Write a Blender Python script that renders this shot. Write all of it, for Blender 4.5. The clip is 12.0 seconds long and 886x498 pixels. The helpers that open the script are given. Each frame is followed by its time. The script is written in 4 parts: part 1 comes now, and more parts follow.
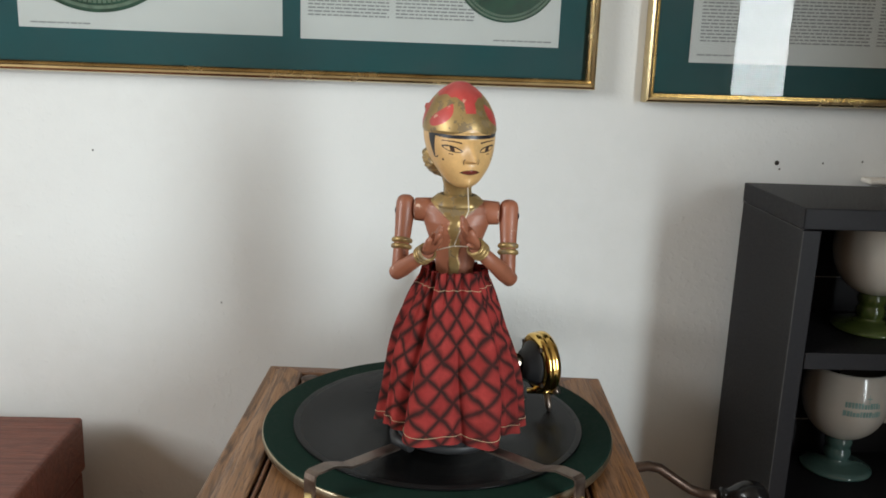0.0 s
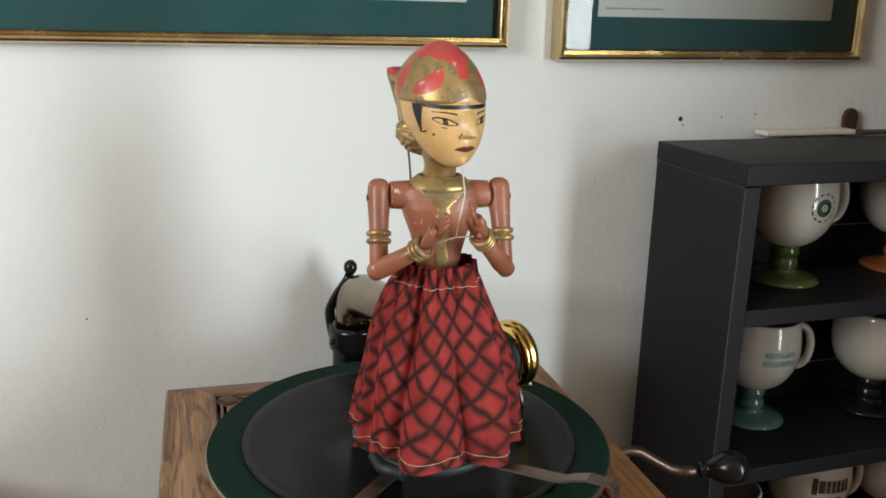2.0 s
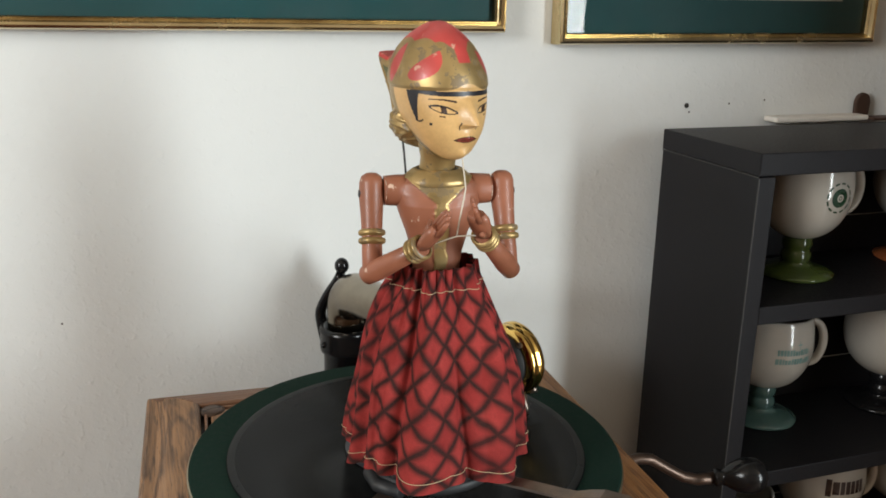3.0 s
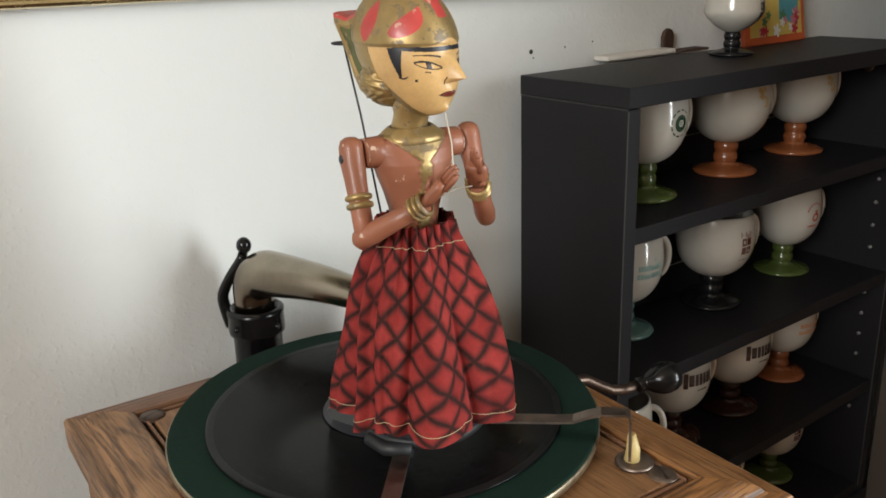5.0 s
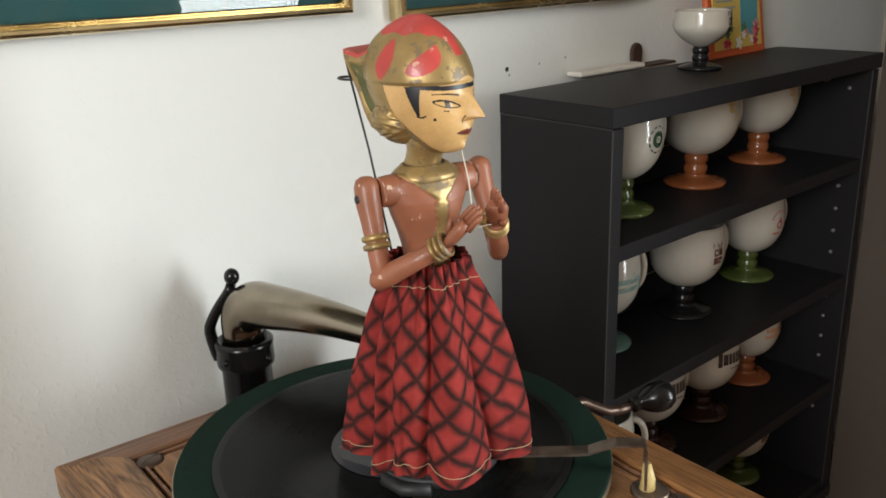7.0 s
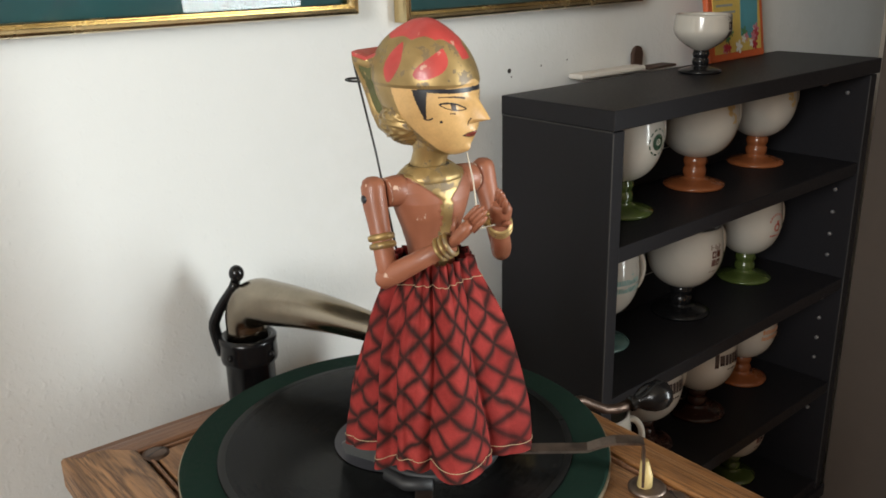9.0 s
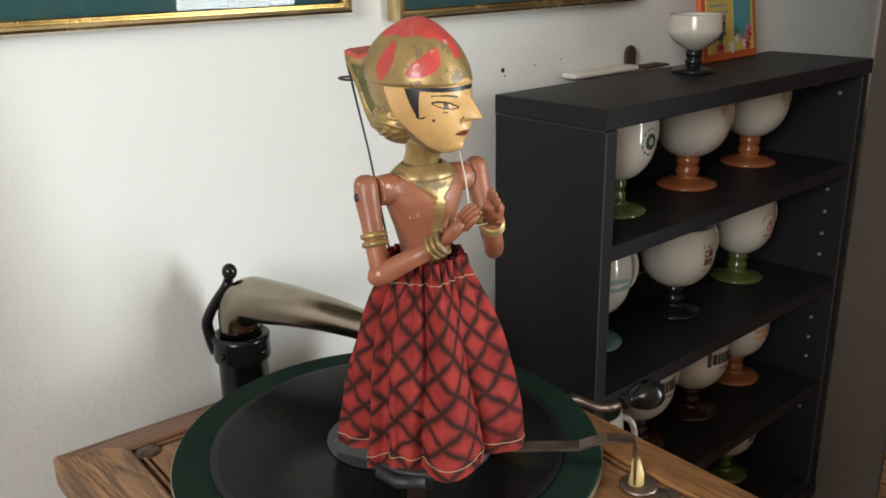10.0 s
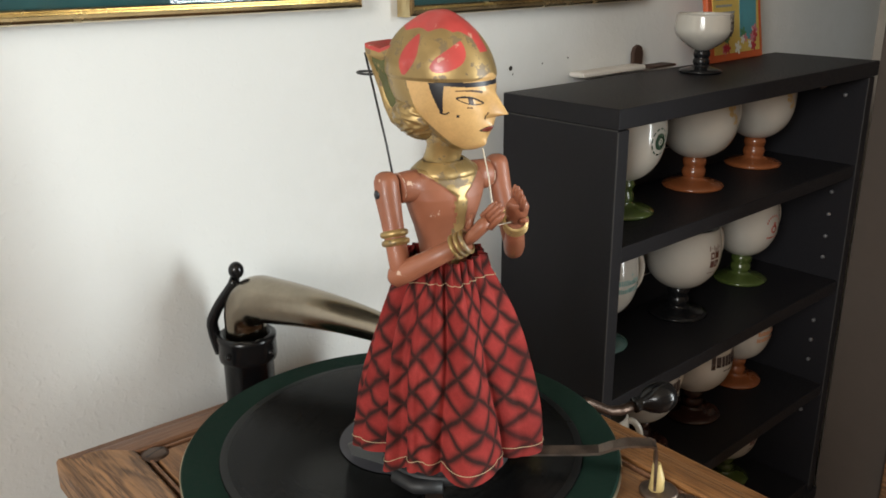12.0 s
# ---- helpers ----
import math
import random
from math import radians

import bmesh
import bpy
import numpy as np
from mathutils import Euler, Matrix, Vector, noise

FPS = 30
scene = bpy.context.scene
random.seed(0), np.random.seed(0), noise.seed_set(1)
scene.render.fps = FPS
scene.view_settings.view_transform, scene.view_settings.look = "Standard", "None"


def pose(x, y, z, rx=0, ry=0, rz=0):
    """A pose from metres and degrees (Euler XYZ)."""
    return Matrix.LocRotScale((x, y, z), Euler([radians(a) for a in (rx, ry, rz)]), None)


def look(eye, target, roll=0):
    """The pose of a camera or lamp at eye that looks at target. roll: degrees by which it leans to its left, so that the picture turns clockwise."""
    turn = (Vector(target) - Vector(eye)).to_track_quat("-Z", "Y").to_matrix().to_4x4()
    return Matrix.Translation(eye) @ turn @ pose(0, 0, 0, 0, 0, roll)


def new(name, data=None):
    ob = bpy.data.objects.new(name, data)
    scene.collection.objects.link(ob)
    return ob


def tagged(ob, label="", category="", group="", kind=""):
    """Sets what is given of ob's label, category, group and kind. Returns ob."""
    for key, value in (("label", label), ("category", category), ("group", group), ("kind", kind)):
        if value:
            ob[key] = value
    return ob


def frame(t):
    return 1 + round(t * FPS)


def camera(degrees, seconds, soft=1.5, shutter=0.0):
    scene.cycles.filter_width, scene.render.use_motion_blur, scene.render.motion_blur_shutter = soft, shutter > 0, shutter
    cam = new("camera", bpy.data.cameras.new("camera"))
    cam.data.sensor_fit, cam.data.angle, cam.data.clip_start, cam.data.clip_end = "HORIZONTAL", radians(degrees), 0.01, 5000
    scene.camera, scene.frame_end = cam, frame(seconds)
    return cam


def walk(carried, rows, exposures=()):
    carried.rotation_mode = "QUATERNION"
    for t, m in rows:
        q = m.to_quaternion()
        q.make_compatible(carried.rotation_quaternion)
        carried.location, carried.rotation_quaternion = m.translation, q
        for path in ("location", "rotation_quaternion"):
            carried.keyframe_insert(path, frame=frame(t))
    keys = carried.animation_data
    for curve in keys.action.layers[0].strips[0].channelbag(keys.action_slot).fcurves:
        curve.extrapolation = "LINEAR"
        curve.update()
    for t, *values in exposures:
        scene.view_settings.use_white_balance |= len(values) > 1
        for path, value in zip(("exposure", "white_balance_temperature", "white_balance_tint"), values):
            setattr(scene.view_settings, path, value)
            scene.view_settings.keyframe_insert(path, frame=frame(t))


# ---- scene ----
cam = camera(54.0, 12.0, soft=1.7)
PATH = [
    (0, (0.0776, -0.9590, 1.3479), (0.1646, 0.9849, 0.8857), 2.16),
    (0.5, (0.0412, -0.9272, 1.3447), (0.2682, 1.0012, 0.8653), 1.44),
    (1, (-0.0005, -0.8935, 1.3345), (0.3722, 0.9986, 0.8044), 1.18),
    (1.5, (-0.0414, -0.8627, 1.3379), (0.4550, 1.0062, 0.8271), 0.90),
    (2, (-0.0559, -0.8340, 1.3383), (0.5514, 0.9967, 0.8094), 1.55),
    (2.5, (-0.0435, -0.8051, 1.3357), (0.5621, 1.0248, 0.8022), 1.26),
    (2.7, (-0.0383, -0.8005, 1.3346), (0.5514, 1.0316, 0.7909), 1.11),
    (4.3, (-0.1510, -0.7313, 1.3181), (0.8738, 0.8954, 0.7669), 0.63),
    (4.5, (-0.1618, -0.7311, 1.3220), (0.8909, 0.8763, 0.7668), 0.40),
    (5, (-0.1781, -0.7295, 1.3280), (0.9529, 0.7960, 0.7003), -1.71),
    (5.5, (-0.1910, -0.7180, 1.3479), (0.9885, 0.7639, 0.7056), -3.21),
    (6, (-0.1989, -0.7026, 1.3497), (1.0349, 0.7376, 0.7146), -2.81),
    (6.5, (-0.2058, -0.6938, 1.3506), (1.0283, 0.7508, 0.7261), -2.24),
    (7, (-0.2045, -0.6905, 1.3493), (1.0335, 0.7464, 0.7147), -1.83),
    (9, (-0.2139, -0.6951, 1.3532), (1.0278, 0.7372, 0.7155), -1.18),
    (9.5, (-0.2145, -0.6975, 1.3532), (1.0260, 0.7354, 0.7147), -1.17),
    (10, (-0.2140, -0.6969, 1.3530), (1.0371, 0.7264, 0.7138), -0.96),
    (10.5, (-0.2134, -0.6891, 1.3497), (1.0471, 0.7248, 0.7080), -0.76),
    (11, (-0.2186, -0.6761, 1.3489), (1.0536, 0.7269, 0.7061), -0.30),
    (11.5, (-0.2211, -0.6688, 1.3462), (1.0537, 0.7297, 0.6987), -0.10),
    (12, (-0.2202, -0.6752, 1.3484), (1.0506, 0.7310, 0.7098), -0.29),
]
EXPO = [(0.0, -0.27, 6440, 10), (1.0, -0.29, 6470, 10), (1.5, -0.14, 6490, 10), (2.5, -0.06, 6550, 10), (5.0, 0.0, 6690, 10.5), (12.0, 0.05, 6720, 10.5)]
walk(cam, [(t, look(eye, target, roll)) for t, eye, target, roll in PATH], EXPO)

# ---- light ----
world = bpy.data.worlds.new("sky")
scene.world = world
world.use_nodes = True
wn = world.node_tree.nodes
sky = wn.new("ShaderNodeTexSky")
sky.sky_type, sky.sun_disc, sky.sun_elevation, sky.sun_rotation = "NISHITA", False, radians(35), radians(150)
world.node_tree.links.new(sky.outputs[0], wn["Background"].inputs[0])
wn["Background"].inputs[1].default_value = 0.1


def window_light(name, place, target, width, height, watts, colour):
    lamp = bpy.data.lights.new(name, "AREA")
    lamp.shape, lamp.size, lamp.size_y, lamp.energy, lamp.color = "RECTANGLE", width, height, watts, colour
    ob = new(name, lamp)
    ob.matrix_world = look(place, target)
    return ob


window_light("window_daylight", (2.20, -3.17, 1.42), (2.20, 0, 1.42), 1.22, 2.1, 170, (0.90, 1.0, 1.04))
window_light("side_window_daylight", (-2.12, -1.45, 1.95), (0, -1.45, 1.95), 0.9, 0.9, 60, (0.95, 0.98, 0.98))


# ---- materials ----
class Mat:
    """A node material with a principled shader and short ways to add texture."""

    def __init__(self, name, colour=(0.8, 0.8, 0.8), rough=0.5, metal=0.0, coat=0.0, spec=0.5):
        self.m = bpy.data.materials.new(name)
        self.m.use_nodes = True
        self.n, self.l = self.m.node_tree.nodes, self.m.node_tree.links
        self.b = self.n["Principled BSDF"]
        self.b.inputs["Base Color"].default_value = (*colour, 1)
        self.b.inputs["Roughness"].default_value = rough
        self.b.inputs["Metallic"].default_value = metal
        self.b.inputs["Coat Weight"].default_value = coat
        self.b.inputs["Coat Roughness"].default_value = 0.08
        self.b.inputs["Specular IOR Level"].default_value = spec
        self.co = self.n.new("ShaderNodeTexCoord")

    def coords(self, scale=(1, 1, 1), which="Object", turn=(0, 0, 0)):
        mp = self.n.new("ShaderNodeMapping")
        mp.inputs["Scale"].default_value = scale
        mp.inputs["Rotation"].default_value = turn
        self.l.new(self.co.outputs[which], mp.inputs["Vector"])
        return mp.outputs["Vector"]

    def noise(self, scale, vec=None, detail=4, rough=0.55, warp=0.0):
        t = self.n.new("ShaderNodeTexNoise")
        t.inputs["Scale"].default_value, t.inputs["Detail"].default_value = scale, detail
        t.inputs["Roughness"].default_value, t.inputs["Distortion"].default_value = rough, warp
        self.l.new(vec or self.coords(), t.inputs["Vector"])
        return t.outputs["Fac"]

    def ramp(self, fac, stops):
        r = self.n.new("ShaderNodeValToRGB")
        while len(r.color_ramp.elements) < len(stops):
            r.color_ramp.elements.new(0.5)
        for e, (p, c) in zip(r.color_ramp.elements, stops):
            e.position, e.color = p, (*c, 1)
        self.l.new(fac, r.inputs["Fac"])
        return r.outputs["Color"]

    def span(self, fac, lo, hi, a=0.0, b=1.0):
        r = self.n.new("ShaderNodeMapRange")
        for k, v in zip(("From Min", "From Max", "To Min", "To Max"), (lo, hi, a, b)):
            r.inputs[k].default_value = v
        self.l.new(fac, r.inputs["Value"])
        return r.outputs["Result"]

    def math(self, op, a, b=None):
        r = self.n.new("ShaderNodeMath")
        r.operation = op
        for i, v in enumerate((a, b)):
            if v is None:
                continue
            if isinstance(v, (int, float)):
                r.inputs[i].default_value = v
            else:
                self.l.new(v, r.inputs[i])
        return r.outputs[0]

    def mix(self, fac, a, b, blend="MIX"):
        r = self.n.new("ShaderNodeMix")
        r.data_type, r.blend_type = "RGBA", blend
        for k, v in ((0, fac), (6, a), (7, b)):
            if isinstance(v, (int, float)):
                r.inputs[k].default_value = v
            elif isinstance(v, tuple):
                r.inputs[k].default_value = (*v, 1)
            else:
                self.l.new(v, r.inputs[k])
        return r.outputs[2]

    def set(self, key, socket):
        self.l.new(socket, self.b.inputs[key])
        return self

    def bump(self, height, strength=0.3, distance=0.001, over=None):
        b = self.n.new("ShaderNodeBump")
        b.inputs["Strength"].default_value, b.inputs["Distance"].default_value = strength, distance
        self.l.new(height, b.inputs["Height"])
        if over:
            self.l.new(over, b.inputs["Normal"])
        self.l.new(b.outputs["Normal"], self.b.inputs["Normal"])
        return b.outputs["Normal"]


def varied(name, colour, rough, metal=0.0, coat=0.0, spread=0.12, scale=40, bump=0.0, spec=0.5):
    """A surface of one colour with slight tonal drift and uneven gloss."""
    m = Mat(name, colour, rough, metal, coat, spec)
    a, b = m.noise(scale), m.noise(scale * 9, detail=2)
    f = m.math("ADD", m.math("MULTIPLY", a, 0.7), m.math("MULTIPLY", b, 0.3))
    lo = tuple(c * (1 - spread) for c in colour)
    hi = tuple(min(1.0, c * (1 + spread)) for c in colour)
    m.set("Base Color", m.ramp(f, [(0.3, lo), (0.7, hi)]))
    m.set("Roughness", m.span(a, 0.3, 0.7, max(0.02, rough * 0.8), min(1, rough * 1.2)))
    if bump:
        m.bump(b, bump, 0.0006)
    return m.m


def plaster():
    m = Mat("wall_plaster", rough=0.85, spec=0.2)
    big, mid, fine = m.noise(2.2, detail=3), m.noise(38, detail=4), m.noise(130, detail=3)
    m.set("Base Color", m.mix(m.span(mid, 0.35, 0.7), m.ramp(big, [(0.3, (0.68, 0.685, 0.665)), (0.7, (0.745, 0.755, 0.74))]), (0.71, 0.72, 0.70)))
    dots = m.noise(150, detail=1)
    first = m.bump(m.span(mid, 0.35, 0.75), 0.16, 0.002)
    second = m.bump(m.span(fine, 0.40, 0.85), 0.16, 0.0012, over=first)
    m.bump(m.span(dots, 0.57, 0.80), 0.25, 0.0012, over=second)
    return m.m


def oak(name, along="x", dark=(0.075, 0.030, 0.011), light=(0.31, 0.138, 0.045), figured=0.30):
    m = Mat(name, rough=0.5)
    v = m.coords((3.2, 95, 95) if along == "x" else (95, 3.2, 95))
    w = m.coords((1.6, 17, 17) if along == "x" else (17, 2.3, 17))
    big = m.noise(1.6, w, 3, 0.6, 1.8)
    grain = m.noise(3.0, v, 5, 0.7, 0.4)
    figure = m.math("ADD", 0.5, m.math("MULTIPLY", m.math("SINE", m.math("MULTIPLY", big, 36.0)), 0.5))
    f = m.math("ADD", m.math("MULTIPLY", figure, figured), m.math("MULTIPLY", grain, 1.08 - figured))
    pore = m.noise(3.0, m.coords((11, 240, 240) if along == "x" else (240, 11, 240)), 3, 0.6)
    tone = m.ramp(f, [(0.30, dark), (0.48, tuple(0.55 * b + 0.45 * a for a, b in zip(dark, light))), (0.75, light)])
    m.set("Base Color", m.mix(m.span(pore, 0.54, 0.66, 0.0, 0.75), tone, tuple(0.6 * c for c in dark)))
    m.set("Roughness", m.span(grain, 0.3, 0.7, 0.55, 0.38))
    m.bump(m.math("SUBTRACT", grain, m.span(pore, 0.54, 0.66)), 0.5, 0.0005)
    return m.m


def vinyl():
    m = Mat("shellac_record", (0.012, 0.012, 0.013), 0.3, spec=0.08)
    v = m.coords()
    ln = m.n.new("ShaderNodeVectorMath")
    ln.operation = "LENGTH"
    m.l.new(v, ln.inputs[0])
    r = ln.outputs["Value"]
    ring = m.math("SINE", m.math("MULTIPLY", r, 6500.0))
    c = m.n.new("ShaderNodeCombineXYZ")
    m.l.new(r, c.inputs[0])
    bands = m.noise(420, c.outputs[0], 2)
    dust = m.noise(300, detail=2)
    m.set("Base Color", m.ramp(m.math("ADD", m.math("MULTIPLY", bands, 0.6), m.math("MULTIPLY", dust, 0.4)), [(0.35, (0.0035, 0.0038, 0.004)), (0.72, (0.009, 0.0095, 0.010))]))
    m.set("Roughness", m.span(bands, 0.3, 0.7, 0.15, 0.24))
    m.bump(ring, 0.25, 0.0002)
    return m.m


def plaid():
    m = Mat("plaid_cotton", rough=0.85, spec=0.2)
    uv = m.n.new("ShaderNodeSeparateXYZ")
    m.l.new(m.co.outputs["UV"], uv.inputs[0])
    wob = m.math("MULTIPLY", m.math("SUBTRACT", m.noise(26, detail=2), 0.5), 0.7)
    u, v = m.math("ADD", uv.outputs[0], wob), uv.outputs[1]

    def lines(w):
        d = m.math("ABSOLUTE", m.math("SUBTRACT", m.math("FRACT", w), 0.5))
        return d
    a, b = lines(m.math("ADD", u, v)), lines(m.math("SUBTRACT", u, v))
    edge = m.math("MAXIMUM", a, b)
    soft = m.span(edge, 0.20, 0.46)
    weave = m.noise(900, detail=2)
    faded = m.noise(45, detail=3)
    red = m.ramp(faded, [(0.3, (0.23, 0.025, 0.023)), (0.7, (0.37, 0.049, 0.043))])
    col = m.mix(m.math("POWER", soft, 1.5), red, (0.024, 0.015, 0.013))
    stain = m.noise(14, detail=3)
    col = m.mix(m.span(stain, 0.48, 0.66, 0.0, 0.38), col, (0.085, 0.014, 0.014))
    m.set("Base Color", m.mix(m.span(weave, 0.3, 0.7, 0.0, 0.25), col, (0.12, 0.02, 0.02)))
    m.b.inputs["Specular IOR Level"].default_value = 0.08
    m.bump(weave, 0.3, 0.0005)
    return m.m


def worn(name, colour, under, rough, metal=0.0, coat=0.0, amount=0.66, scale=60):
    """Paint or gilding with chips through which the wood shows."""
    m = Mat(name, colour, rough, metal, coat)
    a, b = m.noise(scale, detail=5, rough=0.65), m.noise(scale * 0.35, detail=3)
    tone = m.ramp(b, [(0.3, tuple(c * 0.72 for c in colour)), (0.7, tuple(min(1, c * 1.15) for c in colour))])
    chip = m.span(a, amount, amount + 0.03)
    m.set("Base Color", m.mix(chip, tone, under))
    if metal:
        m.set("Metallic", m.span(chip, 0, 1, metal, 0.0))
    m.set("Roughness", m.span(b, 0.3, 0.7, rough * 0.8, rough * 1.3))
    m.bump(a, 0.25, 0.0006)
    return m.m


def pane_glass():
    m = Mat("picture_glass")
    m.n.remove(m.b)
    tr, gl, fr, mx = (m.n.new("ShaderNode" + k) for k in ("BsdfTransparent", "BsdfGlossy", "Fresnel", "MixShader"))
    gl.inputs["Roughness"].default_value = 0.015
    fr.inputs["IOR"].default_value = 1.33
    m.l.new(fr.outputs[0], mx.inputs[0])
    m.l.new(tr.outputs[0], mx.inputs[1])
    m.l.new(gl.outputs[0], mx.inputs[2])
    m.l.new(mx.outputs[0], m.n["Material Output"].inputs["Surface"])
    return m.m


PLASTER = plaster()
CEILING = varied("ceiling_paint", (0.44, 0.37, 0.29), 0.9, spread=0.04, scale=6)
FLOOR = oak("floor_boards", "x", (0.10, 0.05, 0.025), (0.26, 0.14, 0.07))
REAR = varied("beige_wall_paint", (0.28, 0.213, 0.148), 0.85, spread=0.06, scale=5)
OAK_X = oak("oak_along")
OAK_Y = oak("oak_across", "y", (0.075, 0.037, 0.018), (0.315, 0.166, 0.076), 0.34)
OAK_RIGHT = oak("orange_oak", "y", (0.095, 0.038, 0.014), (0.36, 0.165, 0.056), 0.16)
OAK_BACK = oak("reddish_oak", "x", (0.12, 0.052, 0.026), (0.235, 0.115, 0.060), 0.10)
DECK = oak("oak_deck", "y", (0.13, 0.060, 0.025), (0.31, 0.152, 0.063), 0.14)
GROOVE = varied("dark_groove", (0.022, 0.012, 0.008), 0.6)
MAHOGANY = oak("red_mahogany", "x", (0.10, 0.026, 0.014), (0.19, 0.055, 0.03))
LAMINATE = varied("black_laminate", (0.0148, 0.0143, 0.0166), 0.46, spread=0.25, scale=420, bump=0.15, spec=0.18)
RIM = varied("dull_rim_metal", (0.40, 0.34, 0.24), 0.38, metal=1.0, spread=0.25, scale=80)
# Paler than the laminate to paint the highlight along its edge joints.
SEAM = varied("edge_seam_highlight", (0.045, 0.043, 0.042), 0.6)
CERAMIC = varied("cream_glaze", (0.50, 0.475, 0.425), 0.16, coat=0.6, spread=0.04, scale=18)
GOLD = varied("gilt_moulding", (0.67, 0.54, 0.31), 0.24, metal=1.0, spread=0.12, scale=30)
TEAL = varied("teal_mat_board", (0.016, 0.088, 0.094), 0.8, spread=0.12, scale=14)
PAPER = varied("magazine_paper", (0.66, 0.69, 0.66), 0.55, spread=0.04, scale=9)
INK_SOFT = varied("small_print", (0.30, 0.32, 0.31), 0.7)
COIN = varied("printed_coin", (0.022, 0.075, 0.045), 0.6, spread=0.5, scale=70)
COIN_LIGHT = varied("printed_coin_highlight", (0.14, 0.21, 0.15), 0.6, spread=0.3, scale=90)
GLASS = pane_glass()
FELT = varied("green_felt", (0.006, 0.0225, 0.0155), 0.95, spread=0.25, scale=350, bump=0.5, spec=0.15)
VINYL = vinyl()
LABEL = varied("record_label", (0.05, 0.05, 0.06), 0.5, spread=0.2)
NICKEL = varied("satin_nickel", (0.31, 0.265, 0.205), 0.20, metal=1.0, spread=0.15, scale=45)
STEEL = varied("old_steel_strap", (0.235, 0.185, 0.155), 0.42, metal=1.0, spread=0.3, scale=90)
BRASS = varied("polished_brass", (0.80, 0.53, 0.16), 0.16, metal=1.0, spread=0.15, scale=60)
LACQUER = varied("black_lacquer", (0.006, 0.006, 0.0065), 0.22, coat=0.06, spread=0.2, spec=0.32)
RUBBER = varied("black_rubber", (0.018, 0.018, 0.019), 0.55)
DARKCLOTH = varied("grey_gathered_cloth", (0.028, 0.021, 0.024), 0.9, spread=0.3, scale=200)
AGED = varied("aged_screw_steel", (0.10, 0.066, 0.05), 0.38, metal=0.75, spread=0.3, scale=150)
IVORY = varied("yellowed_plastic", (0.55, 0.42, 0.18), 0.45)
WHITE_PLASTIC = varied("white_plastic", (0.72, 0.68, 0.62), 0.5, spread=0.05)
BROWN_IRON = varied("brown_iron", (0.06, 0.032, 0.022), 0.6)
SPECK = varied("wall_speck_grey", (0.22, 0.21, 0.20), 0.9)
JOINT = varied("pale_panel_joint", (0.42, 0.41, 0.39), 0.7)
PIN = varied("shelf_pin_plastic", (0.16, 0.16, 0.165), 0.4)
PLUG = varied("nail_hole", (0.03, 0.025, 0.02), 0.9)
FRAME_ORANGE = varied("orange_card", (0.55, 0.11, 0.035), 0.55, spread=0.15)
GLAZES = {
    "green": varied("green_glaze", (0.062, 0.088, 0.022), 0.2, coat=0.4, spread=0.2),
    "orange": varied("orange_glaze", (0.25, 0.078, 0.028), 0.25, coat=0.3, spread=0.15),
    "teal": varied("teal_glaze", (0.075, 0.140, 0.128), 0.2, coat=0.4, spread=0.15),
    "black": varied("black_glaze", (0.010, 0.010, 0.011), 0.22, coat=0.1, spec=0.3),
    "brown": varied("brown_glaze", (0.030, 0.012, 0.009), 0.25, coat=0.1, spread=0.2, spec=0.3),
}
PRINTS = {
    "green": varied("green_print", (0.02, 0.055, 0.03), 0.3), "teal": varied("teal_print", (0.20, 0.33, 0.31), 0.3),
    "gold": varied("gold_print", (0.42, 0.28, 0.10), 0.35), "brown": varied("brown_print", (0.10, 0.035, 0.025), 0.3),
    "red": varied("red_print", (0.36, 0.08, 0.06), 0.3), "dark": varied("dark_print", (0.035, 0.02, 0.018), 0.3),
    "orange": varied("orange_print", (0.50, 0.22, 0.10), 0.35),
}
SKIN = worn("brown_painted_wood", (0.30, 0.108, 0.058), (0.60, 0.42, 0.32), 0.44, coat=0.08, amount=0.665, scale=75)
FACE = varied("cream_painted_wood", (0.60, 0.37, 0.15), 0.40, coat=0.12, spread=0.16, scale=60, bump=0.15)
GILT = worn("worn_gilding", (0.40, 0.275, 0.115), (0.20, 0.14, 0.07), 0.38, metal=0.62, amount=0.555, scale=110)
RED = worn("red_paint", (0.50, 0.060, 0.052), (0.58, 0.30, 0.22), 0.38, coat=0.2, amount=0.63, scale=110)
OLIVE = worn("olive_paint", (0.10, 0.105, 0.035), (0.32, 0.22, 0.09), 0.45, amount=0.58, scale=120)
BLACK = varied("black_paint", (0.012, 0.012, 0.016), 0.4)
UMBER = varied("umber_paint_line", (0.045, 0.022, 0.012), 0.45)
LIP = varied("dark_red_paint", (0.20, 0.035, 0.025), 0.4)
STUBS = worn("chipped_shoulder_paint", (0.30, 0.108, 0.058), (0.62, 0.46, 0.36), 0.5, amount=0.48, scale=190)
STRING = varied("cotton_string", (0.62, 0.56, 0.46), 0.9)
WIRE = varied("black_wire", (0.02, 0.02, 0.02), 0.4)
STITCH = varied("yellow_stitching", (0.46, 0.36, 0.22), 0.9)
PLAID = plaid()


